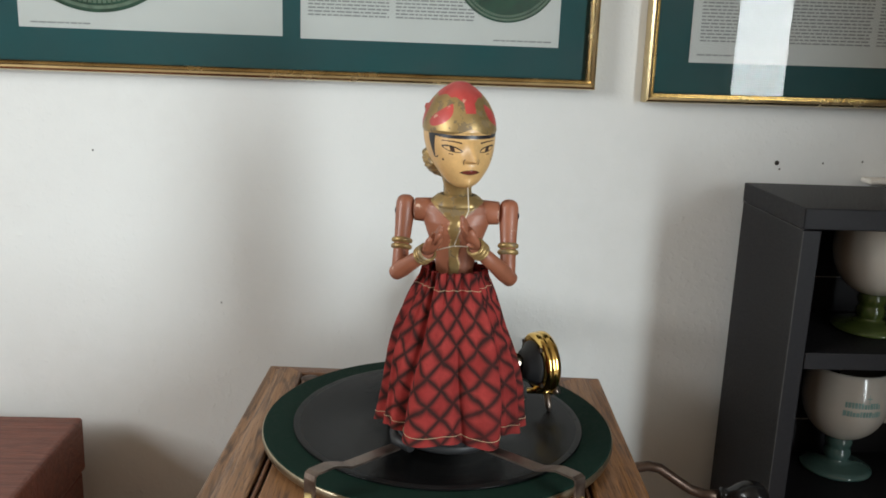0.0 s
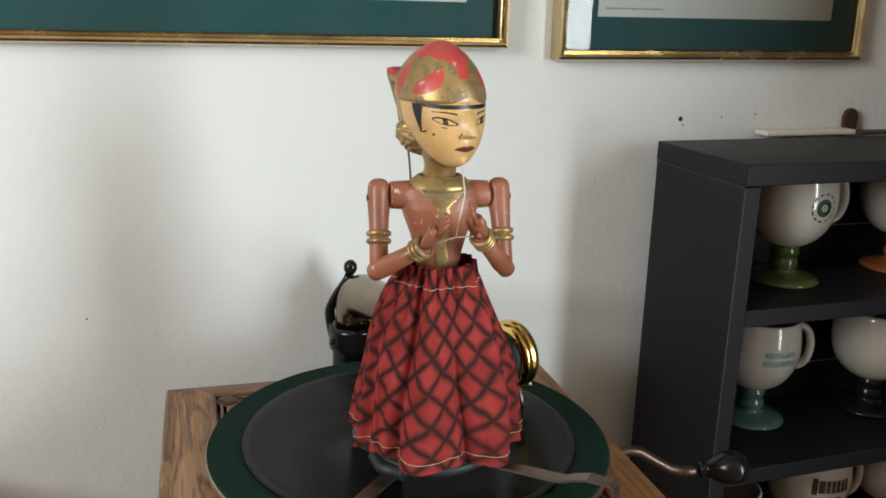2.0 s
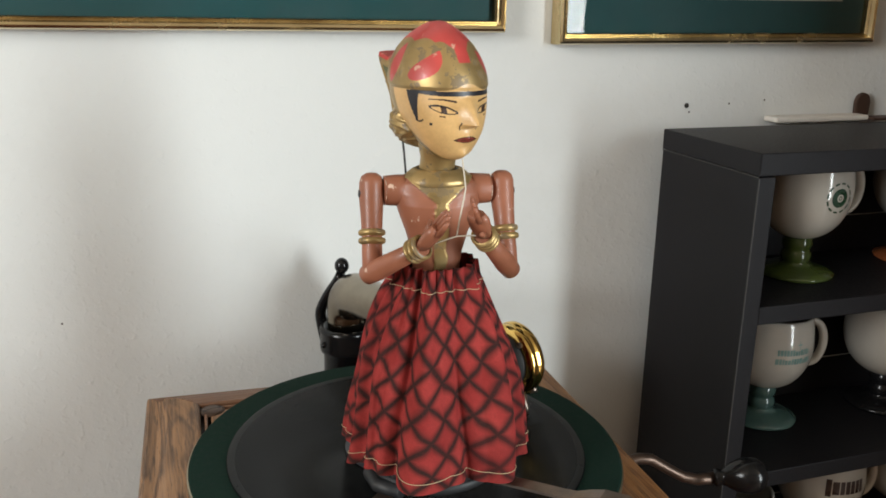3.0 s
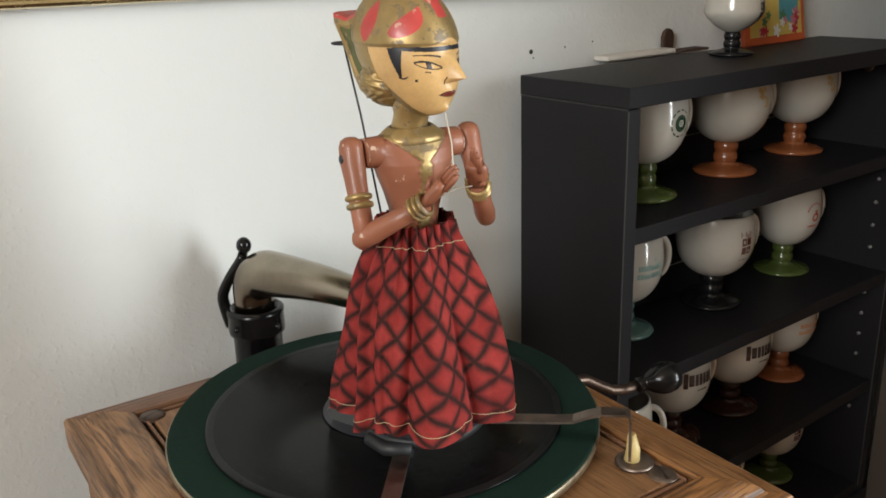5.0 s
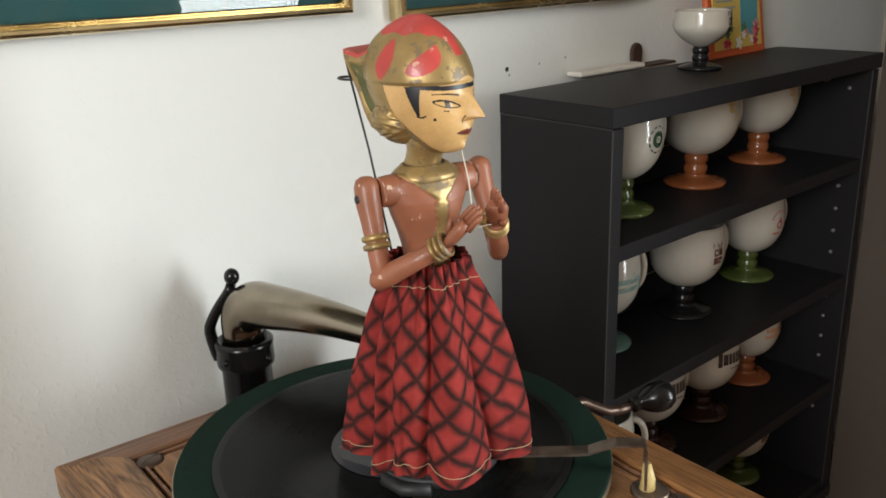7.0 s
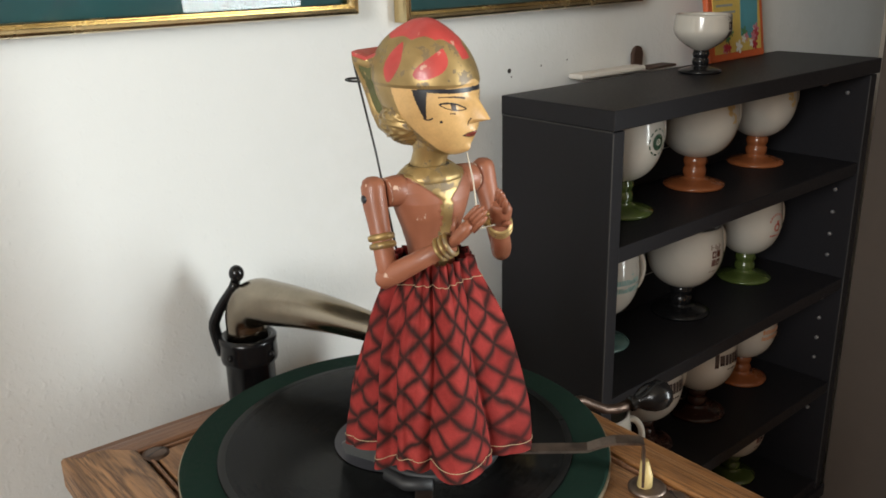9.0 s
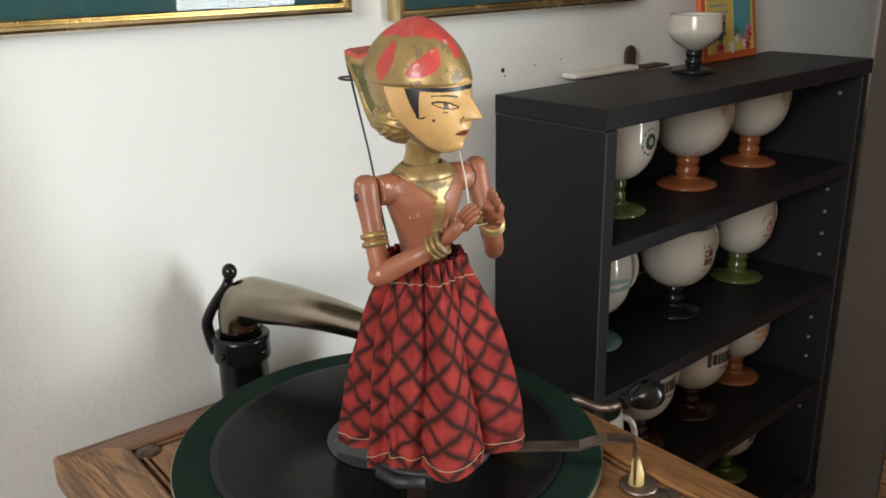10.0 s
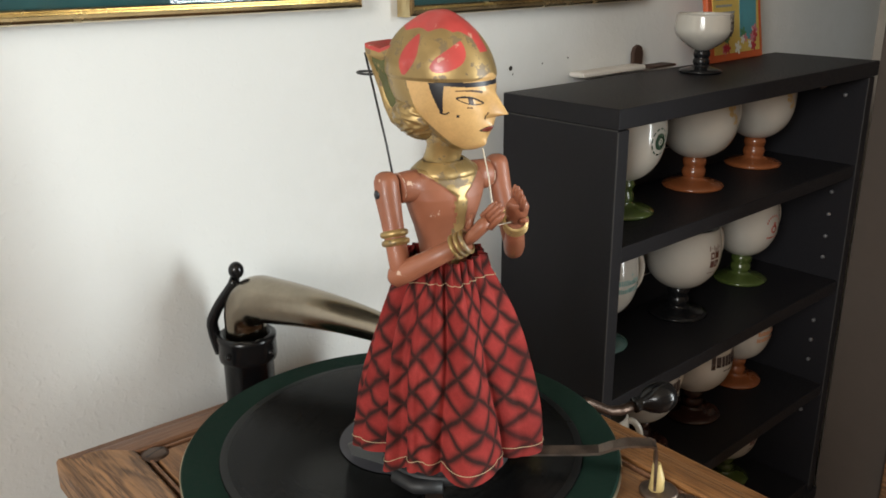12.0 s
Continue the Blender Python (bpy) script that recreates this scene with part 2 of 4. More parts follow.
# ---- mesh tools ----
class Geo:
    """Collects rings and boxes into one mesh."""

    def __init__(self):
        self.v, self.f, self.mi, self.sm, self.uv, self.mats = [], [], [], [], {}, []

    def slot(self, mat):
        if mat not in self.mats:
            self.mats.append(mat)
        return self.mats.index(mat)

    def add(self, verts, faces, mat, smooth=True):
        k, s = len(self.v), self.slot(mat)
        self.v += [tuple(p) for p in verts]
        for f in faces:
            self.f.append(tuple(i + k for i in f))
            self.mi.append(s)
            self.sm.append(smooth)
        return k

    def grid(self, fn, nu, nv, mat, wrap=True, smooth=True, pick=None, uv=None):
        """A sheet fn(i/nu, j/nv); wrap closes it round u. pick(u, v) may name another material for a face."""
        k = len(self.v)
        cols = nu if wrap else nu + 1
        self.v += [tuple(fn(i / nu, j / nv)) for j in range(nv + 1) for i in range(cols)]
        for j in range(nv):
            for i in range(nu):
                i2 = (i + 1) % cols if wrap else i + 1
                f = (k + j * cols + i, k + j * cols + i2, k + (j + 1) * cols + i2, k + (j + 1) * cols + i)
                if uv:
                    self.uv[len(self.f)] = [uv(i / nu, j / nv), uv((i + 1) / nu, j / nv), uv((i + 1) / nu, (j + 1) / nv), uv(i / nu, (j + 1) / nv)]
                self.f.append(f)
                m = pick((i + 0.5) / nu, (j + 0.5) / nv) if pick else None
                self.mi.append(self.slot(m or mat))
                self.sm.append(smooth)

    def lathe(self, profile, mat, n=40, at=(0, 0, 0), m=None, wobble=None):
        """Turns (radius, height) pairs round z; closes the ends where the radius is 0."""
        k, s = len(self.v), self.slot(mat)
        m = m or Matrix.Translation(at)
        for r, z in profile:
            for i in range(n):
                a = 2 * math.pi * i / n
                rr = r * (wobble(a, z) if wobble else 1)
                self.v.append(tuple(m @ Vector((rr * math.cos(a), rr * math.sin(a), z))))
        for j in range(len(profile) - 1):
            for i in range(n):
                self.f.append((k + j * n + i, k + j * n + (i + 1) % n, k + (j + 1) * n + (i + 1) % n, k + (j + 1) * n + i))
                self.mi.append(s)
                self.sm.append(True)

    def tube(self, pts, radii, mat, n=16, flat=1.0):
        """A round (or flattened) rod along pts, with closed ends."""
        pts = [Vector(p) for p in pts]
        if isinstance(radii, (int, float)):
            radii = [radii] * len(pts)
        k, s = len(self.v), self.slot(mat)
        ref = None
        for i, p in enumerate(pts):
            d = (pts[min(i + 1, len(pts) - 1)] - pts[max(i - 1, 0)]).normalized()
            if ref is None:
                ref = d.orthogonal().normalized() if abs(d.z) > 0.9 else Vector((0, 0, 1))
            a = (ref - d * ref.dot(d)).normalized()
            b = d.cross(a)
            ref = a
            for q in range(n):
                t = 2 * math.pi * q / n
                self.v.append(tuple(p + (a * math.cos(t) * flat + b * math.sin(t)) * radii[i]))
        for j in range(len(pts) - 1):
            for q in range(n):
                self.f.append((k + j * n + q, k + j * n + (q + 1) % n, k + (j + 1) * n + (q + 1) % n, k + (j + 1) * n + q))
                self.mi.append(s)
                self.sm.append(True)
        for ring in (0, len(pts) - 1):
            self.f.append(tuple(k + ring * n + q for q in range(n)))
            self.mi.append(s)
            self.sm.append(False)

    def ball(self, c, r, mat, n=24, m=None):
        c, r = Vector(c), (r if isinstance(r, tuple) else (r, r, r))
        rot = m or Matrix.Identity(3)
        self.grid(lambda u, v: c + rot @ Vector((r[0] * math.sin(math.pi * v) * math.cos(2 * math.pi * u), r[1] * math.sin(math.pi * v) * math.sin(2 * math.pi * u), r[2] * math.cos(math.pi * v))), n, n // 2, mat)

    def mesh(self, name):
        me = bpy.data.meshes.new(name)
        me.from_pydata(self.v, [], self.f)
        for m in self.mats:
            me.materials.append(m)
        me.polygons.foreach_set("material_index", self.mi)
        me.polygons.foreach_set("use_smooth", self.sm)
        if self.uv:
            lay = me.uv_layers.new(name="UVMap")
            for p in me.polygons:
                if p.index in self.uv:
                    for li, c in zip(p.loop_indices, self.uv[p.index]):
                        lay.data[li].uv = c
        bm = bmesh.new()
        bm.from_mesh(me)
        bmesh.ops.remove_doubles(bm, verts=bm.verts, dist=1e-6)
        bmesh.ops.recalc_face_normals(bm, faces=bm.faces)
        bm.to_mesh(me)
        bm.free()
        me.update()
        return me


def thing(name, place=(0, 0, 0), turn=0.0, label="", category="", group="", kind=""):
    """An empty at a thing's base that carries its parts."""
    ob = new(name)
    ob.empty_display_size = 0.02
    ob.matrix_world = pose(*place, 0, 0, turn)
    return tagged(ob, label, category, group, kind)


def part(name, geo, parent=None, label="", at=None):
    """Links a mesh under its thing or part."""
    ob = new(name, geo.mesh(name) if isinstance(geo, Geo) else geo)
    if parent:
        ob.parent = parent
    if at:
        ob.location = at
    return tagged(ob, label)


def box(lo, hi, mat, bevel=0.0015, seg=2):
    """A bevelled block from corner to corner."""
    bm = bmesh.new()
    bmesh.ops.create_cube(bm, size=1)
    lo, hi = Vector(lo), Vector(hi)
    for v in bm.verts:
        v.co = Vector((lo[i] + (v.co[i] + 0.5) * (hi[i] - lo[i]) for i in range(3)))
    if bevel:
        bmesh.ops.bevel(bm, geom=bm.edges[:], offset=bevel, segments=seg, profile=0.5, affect="EDGES")
    me = bpy.data.meshes.new("block")
    bm.to_mesh(me)
    bm.free()
    me.materials.append(mat)
    return me


def slab(name, lo, hi, mat, label, kind="structure", category="", bevel=0.0):
    ob = new(name, box(lo, hi, mat, bevel))
    return tagged(ob, label, category, "", kind)


def prism(outline, depth, mat, bevel=0.0):
    """An outline in x, z pushed through depth along y."""
    bm = bmesh.new()
    f = bm.faces.new([bm.verts.new((x, 0, z)) for x, z in outline])
    r = bmesh.ops.extrude_face_region(bm, geom=[f])
    bmesh.ops.translate(bm, verts=[v for v in r["geom"] if isinstance(v, bmesh.types.BMVert)], vec=(0, depth, 0))
    bmesh.ops.recalc_face_normals(bm, faces=bm.faces)
    if bevel:
        bmesh.ops.bevel(bm, geom=bm.edges[:], offset=bevel, segments=2, affect="EDGES")
    me = bpy.data.meshes.new("prism")
    bm.to_mesh(me)
    bm.free()
    me.materials.append(mat)
    return me


# ---- the room ----
slab("wall_back", (-2.3, 0, 0), (1.62, 0.15, 2.6), PLASTER, "white rough-plastered wall behind the gramophone")
# Warmer and darker in colour than the back wall's plaster.
slab("wall_right", (1.455, -0.30, 0), (1.60, 0.02, 2.6), varied("warm_grey_wall", (0.50, 0.445, 0.38), 0.85, spread=0.06, scale=7, bump=0.3), "plain plastered side wall beside the bookcase")
# Added to block window light; its dark brown stands in for corner shade.
slab("shading_wall_pier", (1.046, -1.32, 0), (2.9, -0.176, 2.6), varied("shaded_wall_brown", (0.080, 0.062, 0.050), 0.85, spread=0.08, scale=6), "added wall return that blocks window light, coloured dark for shade")
slab("wall_far_right", (2.9, -3.35, 0), (3.02, -1.32, 2.6), REAR, "plain plastered wall")
slab("floor", (-2.3, -3.35, -0.1), (3.02, 0, 0), FLOOR, "brown wooden floor")
slab("ceiling", (-2.3, -3.35, 2.6), (3.02, 0.15, 2.7), CEILING, "white painted ceiling")


def wall_with_window(name, axis, at, span, hole, label):
    """Four blocks round an opening, with a simple window frame in it. axis: 'y' for a wall across y."""
    (a0, a1), (h0, h1, z0, z1) = span, hole
    rest = [(a0, h0, 0, 2.6), (h1, a1, 0, 2.6), (h0, h1, 0, z0), (h0, h1, z1, 2.6)]
    g = thing(name, label=label, kind="structure")
    t0, t1 = at

    def blk(u0, u1, w0, w1, d0, d1):
        return ((u0, d0, w0), (u1, d1, w1)) if axis == "y" else ((d0, u0, w0), (d1, u1, w1))
    for u0, u1, w0, w1 in rest:
        part("wall_section", box(*blk(u0, u1, w0, w1, t0, t1), REAR, 0), g)
    mid, c = (t0 + t1) / 2, (h0 + h1) / 2
    for u0, u1, w0, w1 in ((h0, h0 + 0.05, z0, z1), (h1 - 0.05, h1, z0, z1), (c - 0.03, c + 0.03, z0 + 0.05, z1 - 0.05), (h0 + 0.05, h1 - 0.05, z0, z0 + 0.05), (h0 + 0.05, h1 - 0.05, z1 - 0.05, z1)):
        part("window_frame", box(*blk(u0, u1, w0, w1, mid + 0.03, mid + 0.06) if at[0] > -3 else blk(u0, u1, w0, w1, t1 - 0.02, t1 - 0.001), WHITE_PLASTIC, 0.002), g)


wall_with_window("wall_front", "y", (-3.35, -3.2), (-2.3, 3.02), (1.57, 2.83, 0.35, 2.49), "plastered wall with a bright window")
wall_with_window("wall_left", "x", (-2.28, -2.15), (-3.22, 0.02), (-1.92, -0.98, 1.48, 2.42), "plastered wall with a small window")

# the support under the gramophone and the box, and the unit under the bookcase
side = thing("sideboard", (0, 0, 0), 0, "low dark wooden sideboard under the gramophone", "sideboard")
part("tabletop", box((-0.72, -0.56, 0.68), (0.40, -0.012, 0.71), MAHOGANY, 0.003), side)
part("body", box((-0.70, -0.54, 0.0), (0.38, -0.014, 0.68), MAHOGANY, 0.003), side)

post = thing("cupboard", (1.033, -0.320, 0.0002), 0, "narrow orange-brown wooden cupboard in the dark corner", "cupboard")
part("board", box((-0.010, -0.040, 0.0), (0.010, 0.040, 0.98), OAK_Y, 0.003), post)

# ---- bookcase ----
SX0, SX1, SY0, SY1, STOP, SBASE = 0.444, 1.013, -0.186, -0.036, 1.212, 0.545
unit = thing("low_cabinet", (0, 0, 0), 0, "low black cabinet under the bookcase", "cabinet")
part("body", box((SX0, SY0, 0.0), (SX1 + 0.002, SY1 + 0.02, SBASE - 0.02), LAMINATE, 0.002), unit)
part("top_panel", box((SX0 - 0.004, SY0 - 0.004, SBASE - 0.02), (SX1 + 0.006, SY1 + 0.025, SBASE), LAMINATE, 0.002), unit)

case = thing("bookcase", (0, 0, 0), 0, "black laminate bookcase with four bays full of footed mugs", "bookcase")
part("top_panel", box((SX0, SY0 - 0.001, STOP - 0.02), (SX1 + 0.006, SY1, STOP), LAMINATE, 0.0012), case)
for x in (SX0 + 0.001, SX1 - 0.018):
    side_panel = part("side_panel", box((x, SY0, SBASE), (x + 0.0175, SY1, STOP - 0.021), LAMINATE, 0.001), case)
    seam_x = x - 0.0003 if x < 0.6 else x - 0.0006
    part("edge_seam", box((seam_x, SY0 - 0.0004, SBASE + 0.01), (seam_x + 0.0009, SY0 + 0.0008, STOP - 0.022), SEAM, 0), side_panel)
part("edge_seam", box((SX0 - 0.0002, SY0 + 0.001, STOP - 0.0212), (SX0 + 0.0012, SY1 - 0.001, STOP - 0.0202), SEAM, 0), case)
part("back_panel", box((SX0 + 0.019, SY1 - 0.006, SBASE + 0.01), (SX1 - 0.019, SY1 - 0.003, STOP - 0.022), LAMINATE, 0), case)
BAYS = (1.071, 0.900, 0.733, SBASE + 0.015)
for z in BAYS:
    part("shelf", box((SX0 + 0.0195, SY0 + 0.002, z - 0.017), (SX1 - 0.0195, SY1 - 0.007, z), LAMINATE, 0.001), case)
for z in (1.110, 0.940, 0.768):
    part("back_joint", box((SX0 + 0.02, SY1 - 0.0075, z), (SX1 - 0.02, SY1 - 0.0063, z + 0.0010), JOINT, 0), case)
for z in (1.165, 1.028, 0.995, 0.962, 0.930, 0.862, 0.830, 0.798, 0.766, 0.68):
    g = Geo()
    g.lathe([(0, 0), (0.0026, 0), (0.0026, 0.003), (0, 0.0034)], PIN, 12, m=Matrix.Translation((SX1 - 0.0182, SY0 + 0.028, z)) @ pose(0, 0, 0, 0, -90, 0))
    part("shelf_pin", g, case, "small pale shelf pin")
g = Geo()
g.lathe([(0, 0), (0.007, 0), (0.0078, 0.001), (0.006, 0.002), (0, 0.002)], STEEL, 20, m=Matrix.Translation((SX1 - 0.0182, SY0 + 0.062, 1.178)) @ pose(0, 0, 0, 0, -90, 0))
part("cam_fitting", g, case, "round metal cam fitting")


# ---- footed mugs ----
def cup_profile(r, z0, h):
    """A wide open cup: quick round bottom, then nearly straight to the rim."""
    return [(r * (0.26 + 0.74 * math.sin(min(1.0, (i / 22) / 0.60) * math.pi / 2) ** 0.9) * (1 - 0.035 * max(0.0, i / 22 - 0.6) / 0.4), z0 + h * i / 22) for i in range(23)]


def bowl_profile(r, z0, h, taper=0.085):
    """Radius and height from the stem's top to the rim, round-bellied."""
    out = []
    for i in range(23):
        t = i / 22
        a = radians(-72 + 112 * t)
        flare = 1 - 0.05 * max(0, t - 0.8) / 0.2
        out.append((r * math.cos(a) ** 0.9 * flare if t < 0.66 else r * (1 - taper * ((t - 0.64) / 0.36) ** 1.6), z0 + h * (math.sin(a) + 0.951) / (0.643 + 0.951)))
    return out


def mug(glaze, label, place, turn=0, size=1.0, design="badge", ink="green", has_handle=True, wide=1.0):
    r, hgt, stem = 0.0455 * size * wide, (0.122 if has_handle else 0.101) * size, 0.040 * size
    ob = thing("footed_mug", place, turn, label, "mug", "footed mugs in the bookcase")
    prof = bowl_profile(r, stem, hgt - stem) if has_handle else cup_profile(r, stem, hgt - stem)
    g = Geo()
    inner = [(max(0.0, q - 0.0032), z) for q, z in reversed(prof[4:])] + [(0, prof[4][1] + 0.002)]
    g.lathe([(0, stem - 0.001)] + prof + [(prof[-1][0] - 0.0012, prof[-1][1] + 0.0012)] + inner, CERAMIC, 56)
    bowl = part("bowl", g, ob)
    g = Geo()
    f = 0.038 * size
    ribs = [(0.0125 * size + 0.0022 * size * abs(math.sin(math.pi * 2.0 * k / 16)), 0.013 * size + (stem - 0.013 * size) * k / 16) for k in range(17)]
    g.lathe([(0, 0), (f * 0.93, 0), (f, 0.002 * size), (f * 0.99, 0.0045 * size), (f * 0.8, 0.0075 * size), (f * 0.5, 0.0105 * size)] + ribs + [(0, stem)], GLAZES[glaze], 48)
    part("foot", g, ob, glaze + " glazed stem and foot")
    if has_handle:
        g = Geo()
        pts = []
        for k in range(21):
            a = math.pi * (0.62 - 1.2 * k / 20)
            pts.append((r * 0.88 + 0.017 * size * max(0, math.cos(a)) ** 0.8 + 0.001, 0, stem + (hgt - stem) * 0.60 + 0.024 * size * math.sin(a)))
        pts[0], pts[-1] = (r * 0.86, 0, hgt - 0.016 * size), (r * 0.86, 0, stem + (hgt - stem) * 0.32)
        g.tube(pts, 0.0042 * size, CERAMIC, 12, flat=1.25)
        part("handle", g, ob)

    # the printed design lies a hair above the glaze, wrapped round the bowl
    def rad(z):
        for (r0, z0), (r1, z1) in zip(prof, prof[1:]):
            if z0 <= z <= z1:
                return r0 + (r1 - r0) * (z - z0) / max(1e-9, z1 - z0)
        return prof[-1][0]
    g = Geo()

    def patch(a0, a1, z0, z1, mat, n=5):
        g.grid(lambda u, v: Vector(((rad(z0 + (z1 - z0) * v) + 0.0003) * math.cos(a0 + (a1 - a0) * u), (rad(z0 + (z1 - z0) * v) + 0.0003) * math.sin(a0 + (a1 - a0) * u), z0 + (z1 - z0) * v)), n, 3, mat, wrap=False)

    def ring(ca, cz, ro, ri, mat, n=28, gap=0.0):
        k = len(g.v)
        s = g.slot(mat)
        for j in range(n):
            t = 2 * math.pi * j / n
            for q in (ro, ri):
                z = cz + q * math.sin(t)
                rr = rad(z) + 0.0004
                a = ca + q * math.cos(t) / rr
                g.v.append((rr * math.cos(a), rr * math.sin(a), z))
        for j in range(n):
            if gap and (j % 3 == 0):
                continue
            j2 = (j + 1) % n
            g.f.append((k + 2 * j, k + 2 * j2, k + 2 * j2 + 1, k + 2 * j + 1))
            g.mi.append(s)
            g.sm.append(True)
    zc = stem + (hgt - stem) * 0.58
    p = PRINTS[ink]
    rng = random.Random(len(label) + int(1000 * place[0]))
    c0 = -1.30
    if design == "badge":
        ring(c0, zc, 0.0092, 0.0012, p)
        ring(c0, zc, 0.0037, 0.0022, CERAMIC)
        ring(c0, zc, 0.0150, 0.0132, p, 36, gap=1)
    elif design == "lines":
        for row, (wd, dz) in enumerate(((0.80, 0.0048), (0.86, -0.0048))):
            a = c0 - wd / 2
            while a < c0 + wd / 2:
                w = rng.uniform(0.035, 0.075)
                patch(a, a + w, zc + dz - 0.0030, zc + dz + rng.choice((0.0020, 0.0034)), p, 2)
                a += w + 0.014
        patch(c0 + 0.12, c0 + 0.135, zc + 0.008, zc + 0.017, p, 2)
        patch(c0 + 0.07, c0 + 0.185, zc + 0.0125, zc + 0.0137, p, 3)
    elif design == "bold":
        a, up = c0 - 0.58, zc + 0.009
        for k in range(7):
            hh, w = (0.0200, 0.125) if k == 0 else (0.0150, 0.155 if k == 1 else 0.105)
            patch(a, a + w, up - hh / 2, up + hh / 2, p, 3)
            a += w + 0.026
        for k in range(5):
            patch(c0 - 0.16 + 0.07 * k, c0 - 0.11 + 0.07 * k, zc - 0.0065, zc - 0.0040, p, 2)
    elif design == "crest":
        for sa in (-1, 1):
            for sz in (-1, 1):
                a, z = c0 + sa * 0.085, zc + sz * 0.0055
                patch(a - 0.075, a + 0.075, z - 0.0046, z + 0.0046, p, 3)
                if sa * sz < 0:
                    patch(a - 0.035, a + 0.035, z - 0.0022, z + 0.0022, CERAMIC, 2)
        for k in range(9):
            a = c0 - 0.2 + 0.05 * k
            patch(a, a + 0.028, zc + 0.012 + 0.003 * math.sin(k), zc + 0.0165 + 0.002 * math.cos(2 * k), p, 2)
        for k in range(6):
            a = c0 - 0.18 + 0.065 * k
            patch(a, a + 0.05, zc - 0.0185 + 0.0012 * (k % 2), zc - 0.0168, p, 2)
    elif design == "arc":
        for k in range(9):
            t = math.pi * (0.08 + 0.84 * k / 8)
            a, z = c0 + 0.30 * math.cos(t), zc + 0.006 + 0.012 * math.sin(t)
            patch(a - 0.025, a + 0.025, z - 0.0016, z + 0.0016, p, 2)
        ring(c0, zc - 0.001, 0.0062, 0.0032, p)
        patch(c0 - 0.03, c0 + 0.09, zc + 0.004, zc + 0.009, p, 3)
        for k in range(6):
            patch(c0 - 0.25 + 0.085 * k, c0 - 0.18 + 0.085 * k, zc - 0.0145, zc - 0.0115, p, 2)
    elif design == "sprig":
        for k in range(11):
            a, z = c0 + rng.uniform(-0.13, 0.13), zc + 0.008 + rng.uniform(-0.012, 0.012)
            ring(a, z, rng.uniform(0.0016, 0.0034), 0.0002, p, 9)
    tagged(part("printed_design", g, bowl, ink + " printed emblem"), kind="stuff")
    return ob


S1, S2, S3, S4 = (z + 0.0002 for z in BAYS)
mug("green", "cream mug with a green foot and a round green badge", (0.566, -0.105, S1), -12, design="badge", ink="green")
mug("orange", "cream mug with an orange foot and a small gold sprig", (0.728, -0.096, S1), -19, design="sprig", ink="gold", wide=1.08)
mug("orange", "cream mug with an orange foot and faded gold sprig", (0.895, -0.085, S1), -20, design="sprig", ink="gold", wide=1.04)
mug("teal", "cream mug with a grey-teal foot and teal lettering bars", (0.566, -0.082, S2), -20, design="lines", ink="teal")
mug("black", "cream mug with a black foot and a brown crest", (0.721, -0.094, S2), -19, design="crest", ink="brown", wide=1.08)
mug("green", "cream mug with a green foot and red arched print", (0.897, -0.083, S2), -20, design="arc", ink="red")
mug("teal", "small white mug with dark lettering bars", (0.508, -0.128, S3), -50, 0.94, design="bold", ink="dark")
mug("brown", "cream mug with a brown foot and bold dark lettering bars", (0.648, -0.098, S3), -18, 1.04, design="bold", ink="dark")
mug("brown", "cream mug with a dark foot and bold lettering bars", (0.773, -0.098, S3), -17, 1.04, design="bold", ink="dark", wide=1.04)
mug("orange", "cream mug with an orange foot and pale orange print", (0.912, -0.085, S3), -19, design="lines", ink="orange")
mug("brown", "cream mug with a brown foot on the lowest shelf", (0.575, -0.098, S4), -18, design="bold", ink="dark")
mug("brown", "cream mug with small dark print on the lowest shelf", (0.735, -0.098, S4), -19, design="lines", ink="dark")
mug("green", "cream mug with a green foot and brown script", (0.915, -0.083, S4), -20, design="crest", ink="brown")
mug("black", "white mug with a black foot on top of the bookcase", (0.733, -0.090, STOP + 0.0002), -4, 0.68, design="crest", ink="dark", has_handle=False, wide=1.11)

# ---- on top of the bookcase and on the wall ----
card = thing("flower_picture", (0.895, -0.050, STOP + 0.0003), 2, "small orange-framed picture of flowers leaning on the wall", "picture")
card.rotation_euler[0] = radians(-9)
part("card", box((-0.078, 0, 0), (0.066, 0.008, 0.125), FRAME_ORANGE, 0.002), card)
YELLOW, BLUE = varied("yellow_print", (0.62, 0.46, 0.12), 0.5), varied("blue_print", (0.09, 0.30, 0.36), 0.5)
part("printed_panel", box((-0.067, -0.0012, 0.010), (0.055, 0.0002, 0.115), YELLOW, 0), card, "yellow panel")
part("printed_shape", prism([(0.0, 0.03), (0.045, 0.022), (0.05, 0.09), (0.03, 0.11), (0.004, 0.10)], -0.0004, BLUE), card, "blue shape").location = (0, -0.0013, 0)
rng = random.Random(4)
PETAL = [varied("petal_" + n, c, 0.5) for n, c in (("red", (0.45, 0.03, 0.05)), ("pink", (0.55, 0.2, 0.25)), ("white", (0.7, 0.7, 0.68)), ("leaf", (0.08, 0.22, 0.10)))]
